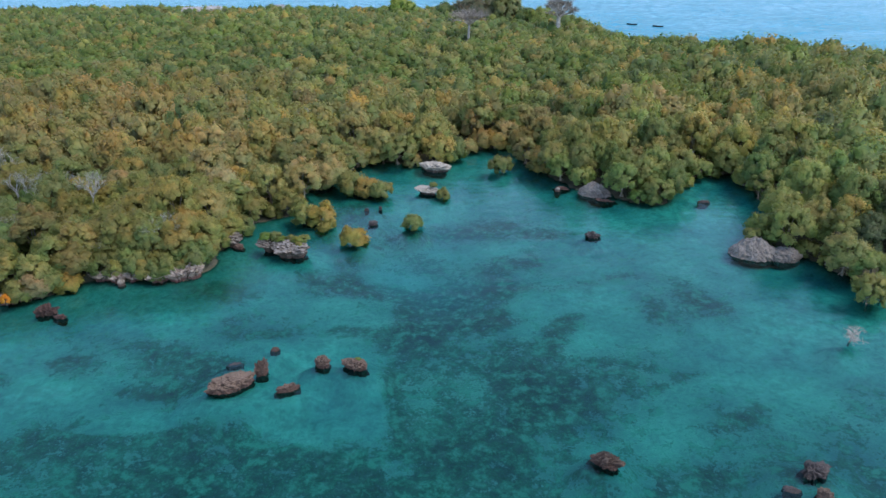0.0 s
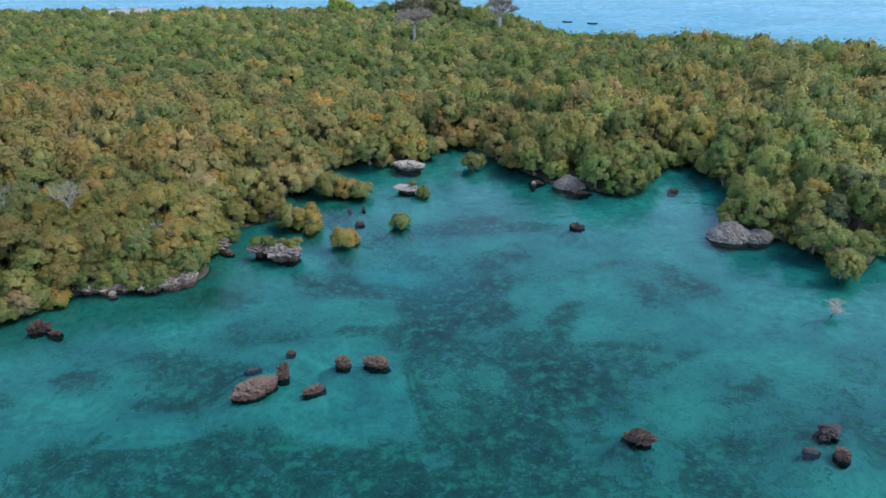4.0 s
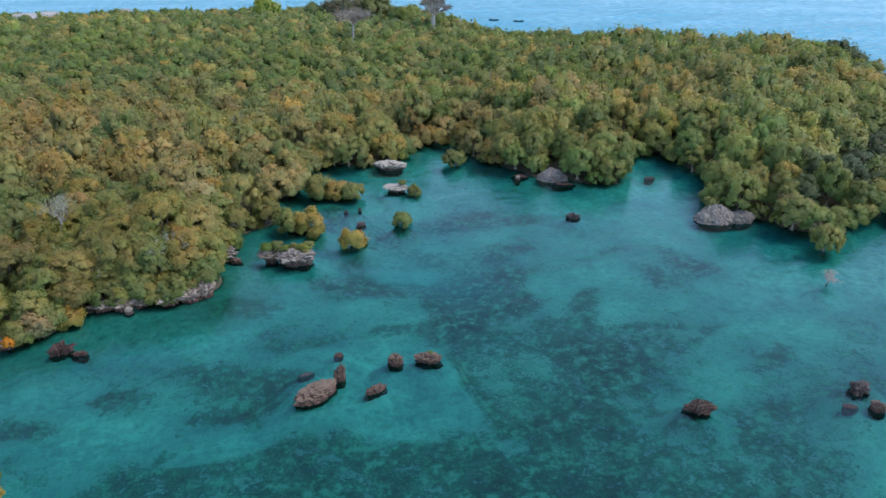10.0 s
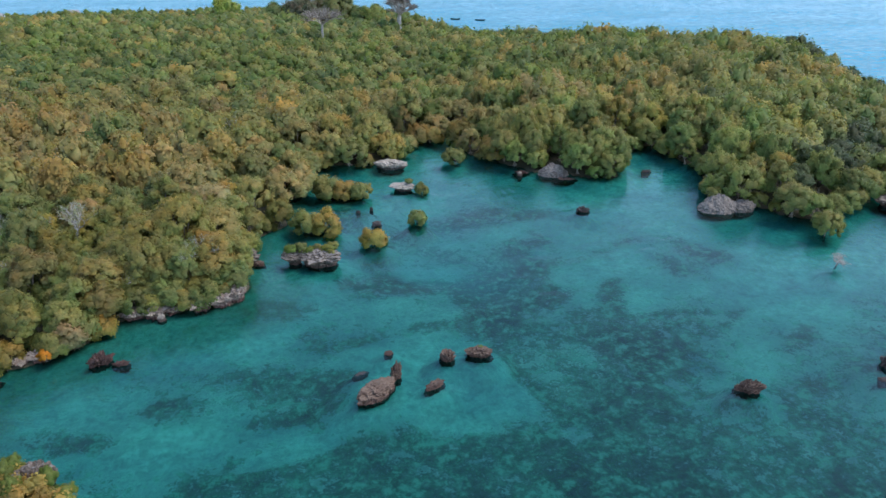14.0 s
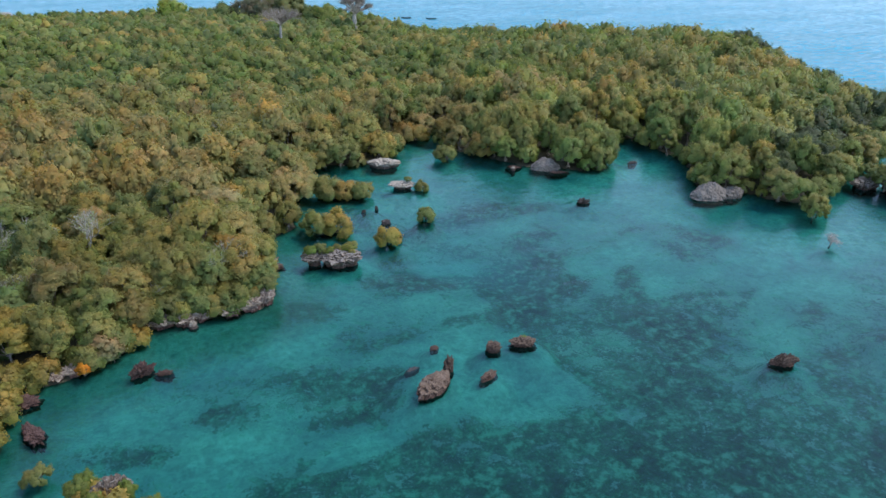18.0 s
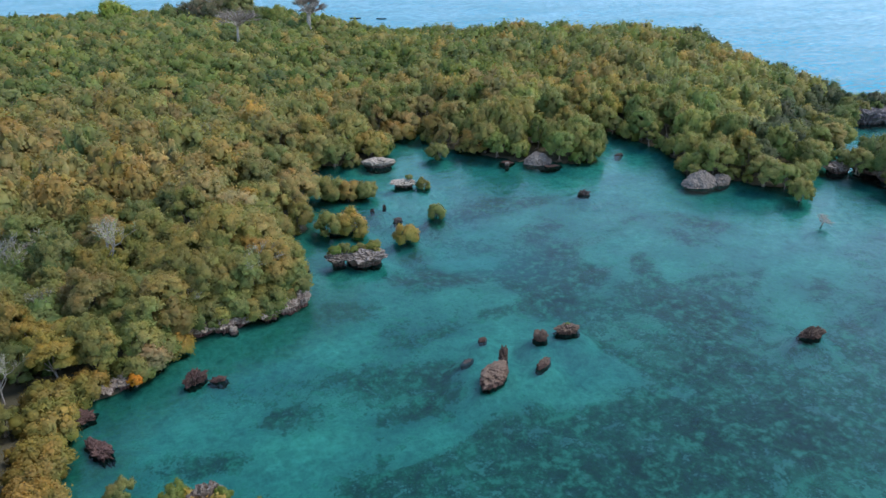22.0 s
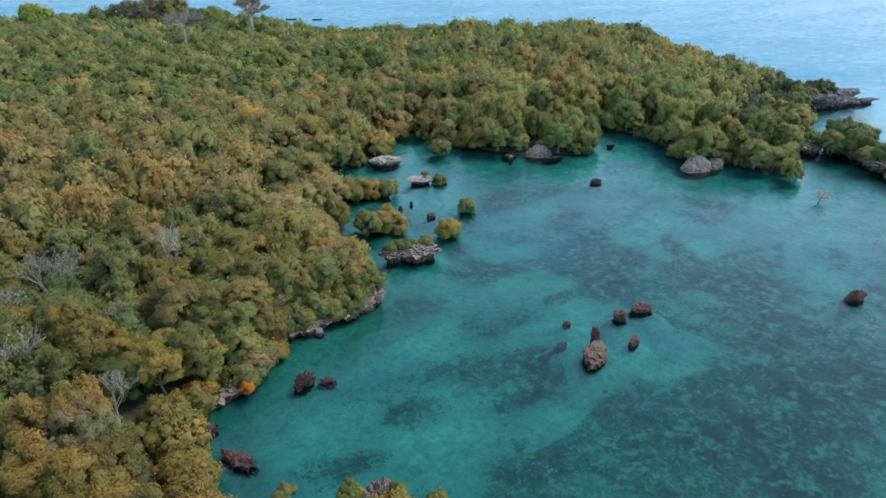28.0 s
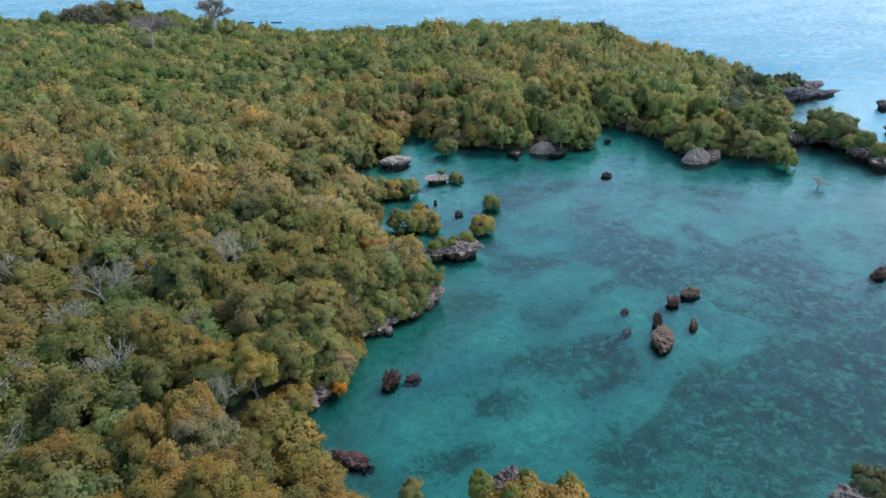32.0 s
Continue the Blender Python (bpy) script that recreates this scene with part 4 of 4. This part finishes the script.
near = ((cx < -26) & (cy < 104) & (cx > -82)) | ((cd < 10) & (cy < 138) & (cx > -32) & (cx < 58))
order = np.argsort(cy)
count = {"shore": 0, "bare": 0}
far_list = []
for k in order:
    x, y, z, d, w, r = (float(a[k]) for a in (cx, cy, cz, cd, hue, hue2))
    colour = tint(rng, wood_colour(x, y, d, w, r))
    if coast_gap[k] < 11 and rng.random() < 0.75:
        colour = tint(rng, blend(DARK, GREEN, float(rng.uniform(0, 0.6))))
    if near[k] and count["shore"] < 640:
        if rng.random() < 0.09 and d > 4 and x < -30 and count["bare"] < 45:
            place(BARE, rng, x, y, z + 0.2, float(rng.uniform(0.75, 1.05)), tint(rng, GREYISH), "bare trees in the woods")
            count["bare"] += 1
            continue
        s = float(rng.uniform(0.62, 1.08)) * (0.9 if d < 3.2 else 1.0)
        if x > 14:
            s *= 0.85
        place(CLOSE if x < -47 and y < 82 else MANGROVES, rng, x, y, z - 0.1, s, colour, "trees round the lagoon", float(rng.uniform(0.8, 1.28) if x < 14 else rng.uniform(1.05, 1.5)))
        count["shore"] += 1
    else:
        far_list.append((x, y, z, float(wind[k]), colour))
print("near trees", count, "far", len(far_list))

# The fringe: mangroves and bushes leaning out over the water all along the shore.
line = np.array(SHORE[2:] + BACK + COAST[:6], float)
seg = np.hypot(*np.diff(line, axis=0).T)
along = np.concatenate([[0], np.cumsum(seg)])
pos = 0.0
while pos < along[-1]:
    x, y = float(np.interp(pos, along, line[:, 0])), float(np.interp(pos, along, line[:, 1]))
    x1, y1 = float(np.interp(pos + 0.5, along, line[:, 0])), float(np.interp(pos + 0.5, along, line[:, 1]))
    length = math.hypot(x1 - x, y1 - y) + 1e-6
    nx_, ny_ = -(y1 - y) / length, (x1 - x) / length
    ledge = x < -27 and y < 92
    off = float(rng.uniform(-0.1, 0.9) if ledge and x < -46.5 else rng.uniform(0.35, 2.0) if ledge else rng.uniform(-0.5, 1.4))
    x, y = x + nx_ * off, y + ny_ * off
    z = float(ground_height(np.array([x]), np.array([y]))[0])
    if any(math.hypot(x - a, y - b) < c for a, b, c in CLEAR):
        pos += 1.0
        continue
    colour = tint(rng, wood_colour(x, y, off, 0.0, float(rng.uniform(0.06, 1))))
    if ledge or rng.random() < 0.45:
        place(BUSHES, rng, x, y, z - 0.1, float(rng.uniform(0.85, 1.3) if ledge else rng.uniform(0.6, 1.6)), colour, "bushes along the shore")
        pos += float(rng.uniform(1.1, 1.8) if ledge else rng.uniform(1.9, 3.0))
    else:
        place(MANGROVES, rng, x, y, z - 0.1, float(rng.uniform(0.62, 0.95)), colour, "trees round the lagoon", float(rng.uniform(0.9, 1.15)))
        pos += float(rng.uniform(2.6, 4.0))

for x, y, s in [(-55.6, 94.4, 1.1), (-50.6, 88.2, 1.2), (-60.8, 98, 1.0), (-56.5, 80.4, 1.0), (-61.7, 90.2, 1.05), (-66.1, 87.4, 0.95), (-44.1, 77.1, 0.6), (-60.5, 79.4, 0.8), (-61, 69.4, 0.75), (-64, 67, 0.7), (-45.1, 76.6, 0.6), (-40.6, 97.5, 0.85), (-31.2, 131, 0.9), (-57, 120, 0.9)]:
    place(BARE, rng, x, y, float(ground_height(np.array([x]), np.array([y]))[0]) + 0.6, s * 0.85, tint(rng, GREYISH), "bare trees in the woods")

# Undergrowth in the gaps of the nearest woods.
for k in range(170):
    x, y = float(rng.uniform(-84, -44)), float(rng.uniform(44, 100))
    if float(edge_distance(np.array([x]), np.array([y]))[0]) < 4:
        continue
    place(BUSHES, rng, x, y, float(ground_height(np.array([x]), np.array([y]))[0]) - 0.2, float(rng.uniform(1.0, 1.5)), tint(rng, blend(GREEN, OLIVE, float(rng.uniform(0, 0.9)))), "undergrowth bushes", 1.0, "dark olive undergrowth bush between the trees")

# The far woods, joined: small crowns of lobes and leaf sprays.
def far_kind(seed, lobes, cards, size, n, puffs=1):
    some = []
    for k in range(n):
        p_, c_ = crown_arrays(seed + k, 1.0, 1.75, 0.15, lobes, cards, size, 1.28, puffs, 0.06, 0.72)
        some.append((p_.verts(), np.concatenate(p_.f[3]), p_.top_light, np.concatenate(p_.nrm)))
    return some


FAR_NEAR, FAR_MID, FAR_OUT, FAR_EDGE = far_kind(400, 11, 980, 0.115, 7, 4), far_kind(410, 15, 380, 0.145, 7), far_kind(420, 10, 140, 0.2, 6), far_kind(440, 7, 50, 0.28, 6)


def woods(name, trees, label):
    rng = np.random.default_rng(len(trees))
    vs, tris, top_lights, cols, nrms, n = [], [], [], [], [], 0
    for x, y, z, d, colour in trees:
        FAR = FAR_NEAR if y < 128 and x < 52 else FAR_MID if y < 160 else FAR_OUT if y < 225 else FAR_EDGE
        v, t3, top_light, nn = FAR[int(rng.integers(0, len(FAR)))]
        inland = float(smooth((y - 130) / 40))
        R = float(rng.uniform(2.0, 3.7)) * (1 - 0.2 * inland) * (0.4 + 0.6 * d)
        H = float(rng.uniform(0.8, 1.4)) * (1.2 + 0.62 * R) * (1.12 - 0.35 * inland) * d
        a = float(rng.uniform(0, 6.283))
        c, s = math.cos(a), math.sin(a)
        w = np.stack([(v[:, 0] * c - v[:, 1] * s) * R + x, (v[:, 0] * s + v[:, 1] * c) * R + y, v[:, 2] * H + z - 0.3], 1)
        vs.append(w)
        nrms.append(np.stack([nn[:, 0] * c - nn[:, 1] * s, nn[:, 0] * s + nn[:, 1] * c, nn[:, 2]], 1))
        tris.append(t3 + n)
        top_lights.append(top_light)
        cols.append(np.tile((*colour, 1.0), (len(v), 1)))
        n += len(v)
    me = mesh_np(name, np.concatenate(vs), [np.concatenate(tris)], LEAF_FAR, True, np.concatenate(nrms), np.concatenate(top_lights))
    ca = me.color_attributes.new("tint", "FLOAT_COLOR", "POINT")
    ca.data.foreach_set("color", np.concatenate(cols).astype(np.float32).ravel())
    return tagged(new(name, me), label, "woods", kind="stuff")


woods("mangrove_woods", [t for t in far_list if t[1] < 165], "dense tan and olive mangrove woods behind the lagoon shore")
woods("island_scrub", [t for t in far_list if t[1] >= 165], "dense green and yellow scrub covering the island")

# Bushes of the islets.
rng = np.random.default_rng(23)
for x, y, s in ((-46.4, 77.2, 0.8), (-43.2, 78.2, 0.85), (-40.2, 78.8, 0.9), (-37.6, 78.2, 0.85), (-34.6, 78.4, 0.9), (-32.6, 80.6, 0.75), (-48.6, 74.2, 0.75), (-49.6, 71.8, 0.7), (-53.2, 71.6, 0.7)):
    place(MANGROVES, rng, x, y, 0.9, s, tint(rng, blend(OLIVE, GOLD, float(rng.uniform(0, 0.7)))), "trees round the lagoon")
for x, y, s in ((-32.4, 78.4, 0.8), (-44.8, 76.5, 0.8), (-41.6, 76.7, 0.7), (-38.9, 76.3, 0.7), (-36.4, 77.0, 0.75), (-33.2, 77.0, 0.8), (-47.2, 75.0, 0.7), (-52.4, 71.2, 0.6), (-46.6, 73.6, 0.65), (-48.2, 72.0, 0.6), (-49.4, 70.8, 0.55)):
    place(BUSHES, rng, x, y, 1.2 if y > 76 else 0.5, s, tint(rng, blend(OLIVE, GREEN, float(rng.uniform(0, 0.8)))), "bushes along the shore", 0.9)
ISLET_BUSHES = [(-22.6, 92.5, 1.1, OLIVE), (-20.0, 92.0, 1.3, GOLD), (-14.8, 85.6, 1.0, GOLD), (-7.4, 90.9, 0.85, OLIVE), (-18.0, 105.2, 1.5, OLIVE),
                (-15.6, 104.2, 1.15, GOLD), (-13.0, 103.2, 0.8, OLIVE), (-3.5, 102.6, 0.65, OLIVE), (6.0, 114.4, 0.9, OLIVE), (8.8, 124.2, 0.8, OLIVE),
                (-49.8, 50.4, 0.95, GOLD), (-48.4, 48.4, 1.15, GOLD), (-46.8, 46.2, 1.15, GOLD)]
for x, y, s, colour in ISLET_BUSHES:
    place(BUSHES, rng, x, y, -0.15 - 0.3 * s, s * 1.05, tint(rng, colour, 0.08), "mangrove bushes standing in the lagoon")
for x, y, s, k in ((-50.6, 50.9, 0.42, 1.2), (-50.0, 51.6, 0.34, 1.4), (-47.2, 49.4, 0.38, 1.3), (-45.6, 46.9, 0.42, 1.2), (-49.4, 49.0, 0.34, 1.5)):
    place(BUSHES, rng, x, y, 0.9, s, tint(rng, FRESH, 0.08), "mangrove bushes standing in the lagoon", k, "upright yellow-green mangrove shoot on the coral islet")
TOPS = [(-24.2, 82.8, 1.45, 0.3, OLIVE), (-23.4, 82.6, 1.6, 0.34, FRESH), (-22.4, 83.0, 1.65, 0.36, OLIVE), (-22.0, 82.2, 1.7, 0.26, TAN), (-20.9, 81.4, 1.6, 0.3, OLIVE), (-26.2, 83.4, 1.4, 0.26, TAN), (-25.6, 83.2, 1.6, 0.55, FRESH), (-24.4, 83.2, 1.8, 0.5, OLIVE), (-21.2, 82.0, 1.7, 0.5, FRESH), (-20.6, 82.6, 1.6, 0.5, OLIVE), (-10.0, 57.3, 0.6, 0.18, FRESH), (-5.2, 104.2, 1.1, 0.3, OLIVE),
        (36.2, 83.6, 1.6, 0.7, OLIVE), (-31.8, 86.0, 1.2, 0.6, TAN)]
for x, y, z, s, colour in TOPS:
    place(BUSHES, rng, x, y, z, s, tint(rng, colour, 0.08), "low shrubs on coral tops", 0.7)
MORE_BUSHES = [(-53.6, 54.8, 0.55, OLIVE), (-29.0, 32.2, 0.8, (0.08, 0.095, 0.04)), (66.3, 73.0, 1.5, GREEN), (64.5, 69.0, 1.6, GREEN), (62.0, 72.6, 1.2, OLIVE), (60.2, 65.5, 1.1, OLIVE),
               (67.5, 69.8, 1.4, GREEN), (61.8, 63.5, 1.4, GREEN), (59.0, 60.0, 0.8, OLIVE), (62.2, 75.8, 0.8, OLIVE), (64.0, 65.8, 1.0, GREEN), (93.5, 93.0, 0.9, OLIVE), (97.5, 92.2, 0.8, GREEN), (90.5, 92.5, 1.0, OLIVE)]
MORE_BUSHES += [(x, y, s, c) for x, y, s, c in ((88, 92.5, 1.2, GREEN), (92, 95, 1.3, GREEN), (95.5, 94.2, 1.2, DARK), (98.5, 93.6, 1.1, DARK), (101.5, 92, 0.9, DARK), (99, 95.5, 1.2, GREEN), (103.5, 94.5, 1.0, DARK), (95, 98, 1.3, DARK), (85, 92, 1.2, GREEN), (80, 90, 1.1, DARK), (76, 87.5, 1.1, GREEN), (58.2, 77.2, 0.9, GREEN), (55, 76, 0.9, OLIVE))]
for x, y, s, colour in MORE_BUSHES:
    place(BUSHES, rng, x, y, (1.8 if x > 91 else 0.9) if x > 50 else -0.1, s, tint(rng, colour, 0.08), "bushes on the outer rocks")
for x, y, s in ((43.6, 69.6, 0.95), (45.4, 70.4, 0.7)):
    place(BUSHES, rng, x, y, -0.1, s, tint(rng, OLIVE, 0.05), "bushes on the outer rocks", 1.25)
ob = place(BUSHES, rng, -50.7, 67.7, 0.8, 0.36, ORANGE, "orange shrub", label="small bright orange shrub on the limestone edge")


# Two great bare trees and the tall trees on the skyline.
def great_bare(x, y, z, h, wide, trunk, seed, label, girth=0.05, limbs=12, flat=0.0, twigs=10):
    """A stout trunk, crooked limbs and open sprays of fine twigs."""
    rng = np.random.default_rng(seed)
    ob = new("baobab_tree")
    bp, tw = Pile(), Pile()
    fork = np.array([0.25, 0.0, h * trunk])
    tube(bp, [(0, 0, -0.8), (0.05, 0, h * trunk * 0.3), (0.15, 0, h * trunk * 0.7), fork], (h * girth * 1.35, h * girth, h * girth * 0.85, h * girth * 0.75), 9)
    mid = h * trunk
    for k in range(limbs):
        a = k * 2.4 + rng.uniform(-0.3, 0.3)
        up = rng.uniform(0.25 + flat, 0.98)
        reach = math.sqrt(1 - up * up) if flat == 0 else rng.uniform(0.25, 1.0)
        rise = up * (h - mid) * (1 - 0.35 * flat * reach)
        d = np.array([math.cos(a) * reach * wide, math.sin(a) * reach * wide, rise])
        e = fork + d * 0.66
        tube(bp, [fork, fork + d * (0.3, 0.3, 0.42) + rng.normal(0, 0.25, 3), e], (h * girth * 0.42, h * girth * 0.3, h * girth * 0.2), 5)
        for _ in range(5):
            e2 = fork + d * rng.uniform(0.85, 1.0) + rng.normal(0, 0.13, 3) * (wide, wide, wide * 0.6)
            start = fork + (e - fork) * rng.uniform(0.6, 1.0)
            tube(bp, [start, (start + e2) / 2 + rng.normal(0, 0.2, 3), e2], (h * 0.011, h * 0.009, h * 0.006), 4)
            for _ in range(twigs):
                e3 = e2 + rng.normal(0, 0.1, 3) * (wide, wide, wide * 0.7) + d * 0.05
                tube(tw, [start + (e2 - start) * rng.uniform(0.5, 1.0), e3], (h * 0.0065, h * 0.004), 3)
    part("trunk", mesh_np("trunk", bp.verts(), bp.faces(), BARK_GREY, True), None, ob, "pale grey trunk and limbs")
    part("crown", mesh_np("twig_crown", tw.verts(), tw.faces(), BARK, True), None, ob, "fine grey-brown twigs")
    ob.matrix_world = pose(x, y, z)
    return tagged(ob, label, "tree")


great_bare(-0.2, 229.5, 4.4, 9.2, 6.6, 0.5, 500, "tall leafless baobab with grey spreading crown", 0.042, 16, 0.5, 11)
great_bare(30.4, 254, 4.0, 10.2, 5.8, 0.38, 503, "leafless grey baobab on the skyline above scrub", 0.08, 17, 0.0, 14)
for x, y, s, colour, lab in [(-27.5, 298, 2.1, (0.23, 0.29, 0.06), "tall bright green tree on the skyline"), (-9, 289, 1.7, GREEN, "tall dark tree in the skyline clump"), (-1, 287, 2.1, (0.17, 0.15, 0.115), "tall grey-leaved tree in the skyline clump"),
                             (6, 285, 2.3, (0.15, 0.14, 0.10), "tall dark tree in the skyline clump"), (13, 282, 2.1, (0.17, 0.175, 0.075), "tall olive tree in the skyline clump"), (21, 279, 1.7, GREEN, "tall green tree in the skyline clump"), (25, 276, 1.4, FRESH, "green tree beside the baobab"), (44, 256, 1.0, GREYISH, "greyish tree beside the baobab"),
                             (-134, 300, 1.5, GREEN, "broad dark green tree near the thatched houses"), (-128, 306, 1.1, OLIVE, "olive tree near the thatched houses"), (-106, 318, 0.8, GREEN, "green tree beside the thatched houses"), (-60, 318, 0.9, GREEN, "round green tree on the skyline"), (-50, 314, 0.8, OLIVE, "round olive tree on the skyline"), (-40, 308, 0.9, GREEN, "round green tree on the skyline"), (58, 232, 0.7, GREEN, "round green tree on the low skyline"), (66, 228, 0.7, OLIVE, "round olive tree on the low skyline"), (87, 210, 0.7, DARK, "round dark tree on the low skyline"), (96, 207, 0.7, DARK, "round dark tree on the low skyline"), (120, 190, 1.0, DARK, "dark tree above the coastal scrub"), (125, 184, 0.9, DARK, "dark tree above the coastal scrub"), (113, 193, 0.9, OLIVE, "tall tree above the coastal scrub")]:
    place(BUSHES, rng, x, y, float(ground_height(np.array([x]), np.array([y]))[0]) - 0.4, s * 1.8, tint(rng, colour, 0.05), "skyline trees", 1.0, lab)


# Houses by the far beach, boats on the sea.
def house(x, y, turn, w, d):
    ob = new("thatched_house")
    bm = bmesh.new()
    bmesh.ops.create_cube(bm, size=1, matrix=Matrix.Translation((0, 0, 1.2)) @ Matrix.Diagonal((w, d, 2.6, 1)))
    part("wall", bm, PLASTER, ob)
    bm = bmesh.new()
    e = 0.5
    base = [bm.verts.new(p) for p in ((-w / 2 - e, -d / 2 - e, 2.3), (w / 2 + e, -d / 2 - e, 2.3), (w / 2 + e, d / 2 + e, 2.3), (-w / 2 - e, d / 2 + e, 2.3))]
    top = [bm.verts.new(p) for p in ((-w / 2 + d * 0.3, 0, 5.0), (w / 2 - d * 0.3, 0, 5.0))]
    for f in ((base[0], base[1], top[1], top[0]), (base[2], base[3], top[0], top[1]), (base[1], base[2], top[1]), (base[3], base[0], top[0]), (base[3], base[2], base[1], base[0])):
        bm.faces.new(f)
    part("roof", bm, THATCH, ob)
    bm = bmesh.new()
    bmesh.ops.create_cube(bm, size=1, matrix=Matrix.Translation((0.8, -d / 2 - 0.01, 1.0)) @ Matrix.Diagonal((0.95, 0.06, 2.0, 1)))
    part("door", bm, WOOD_DARK, ob)
    ob.matrix_world = pose(x, y, float(ground_height(np.array([x]), np.array([y]))[0]), 0, 0, turn)
    return tagged(ob, "low house with grey thatched roof among trees", "house", "houses by the beach")


for x, y, turn, w, d in [(-113, 324, 12, 9, 6), (-122, 322, 20, 11, 6), (-88, 338, 5, 8, 5)]:
    house(x, y, turn, w, d)


def canoe(x, y, turn):
    ob = new("canoe")
    bm = bmesh.new()
    rows_ = []
    for k in range(9):
        u = k / 4 - 1
        half = 0.36 * (1 - u * u) ** 0.6 + 0.02
        rise = 0.18 * u * u
        rows_.append([bm.verts.new((u * 2.1, s * half * q, zz + rise)) for s, q, zz in ((-1, 1, 0.42), (-1, 0.7, -0.1), (1, 0.7, -0.1), (1, 1, 0.42), (1, 0.8, 0.40), (0, 0, 0.05), (-1, 0.8, 0.40))])
    for a, b in zip(rows_, rows_[1:]):
        for k in range(7):
            bm.faces.new((a[k], a[(k + 1) % 7], b[(k + 1) % 7], b[k]))
    part("hull", bm, WOOD_DARK, ob)
    for u in (-0.7, 0.6):
        bm = bmesh.new()
        bmesh.ops.create_cone(bm, cap_ends=True, segments=6, radius1=0.05, radius2=0.05, depth=1.0, matrix=Matrix.Translation((u, 0, 0.42)) @ Matrix.Rotation(radians(90), 4, "X"))
        part("thwart", bm, WOOD_DARK, ob)
    ob.matrix_world = pose(x, y, 0, 0, 0, turn)
    return tagged(ob, "dark wooden dugout canoe moored on the open sea", "boat", "moored canoes")


canoe(64.2, 293.5, -30)
canoe(72.8, 287, -30)

# A drowned bush in the shallows.
ob = new("dead_branch")
bp = bare_arrays(600, 6.4, 1.7, 0.13, 4, 4, 0.15, 0.17)
part("branches", mesh_np("branches", bp.verts(), bp.faces(), BARK_GREY, True), None, ob)
ob.matrix_world = pose(38.2, 62.0, -0.1, 12, 8, 0)
tagged(ob, "dead grey branches sticking out of shallow water", "branch")

# The first of each kind was only a pattern.
for src in MANGROVES + CLOSE + BUSHES + BARE:
    for c in list(src.children):
        bpy.data.objects.remove(c)
    bpy.data.objects.remove(src)
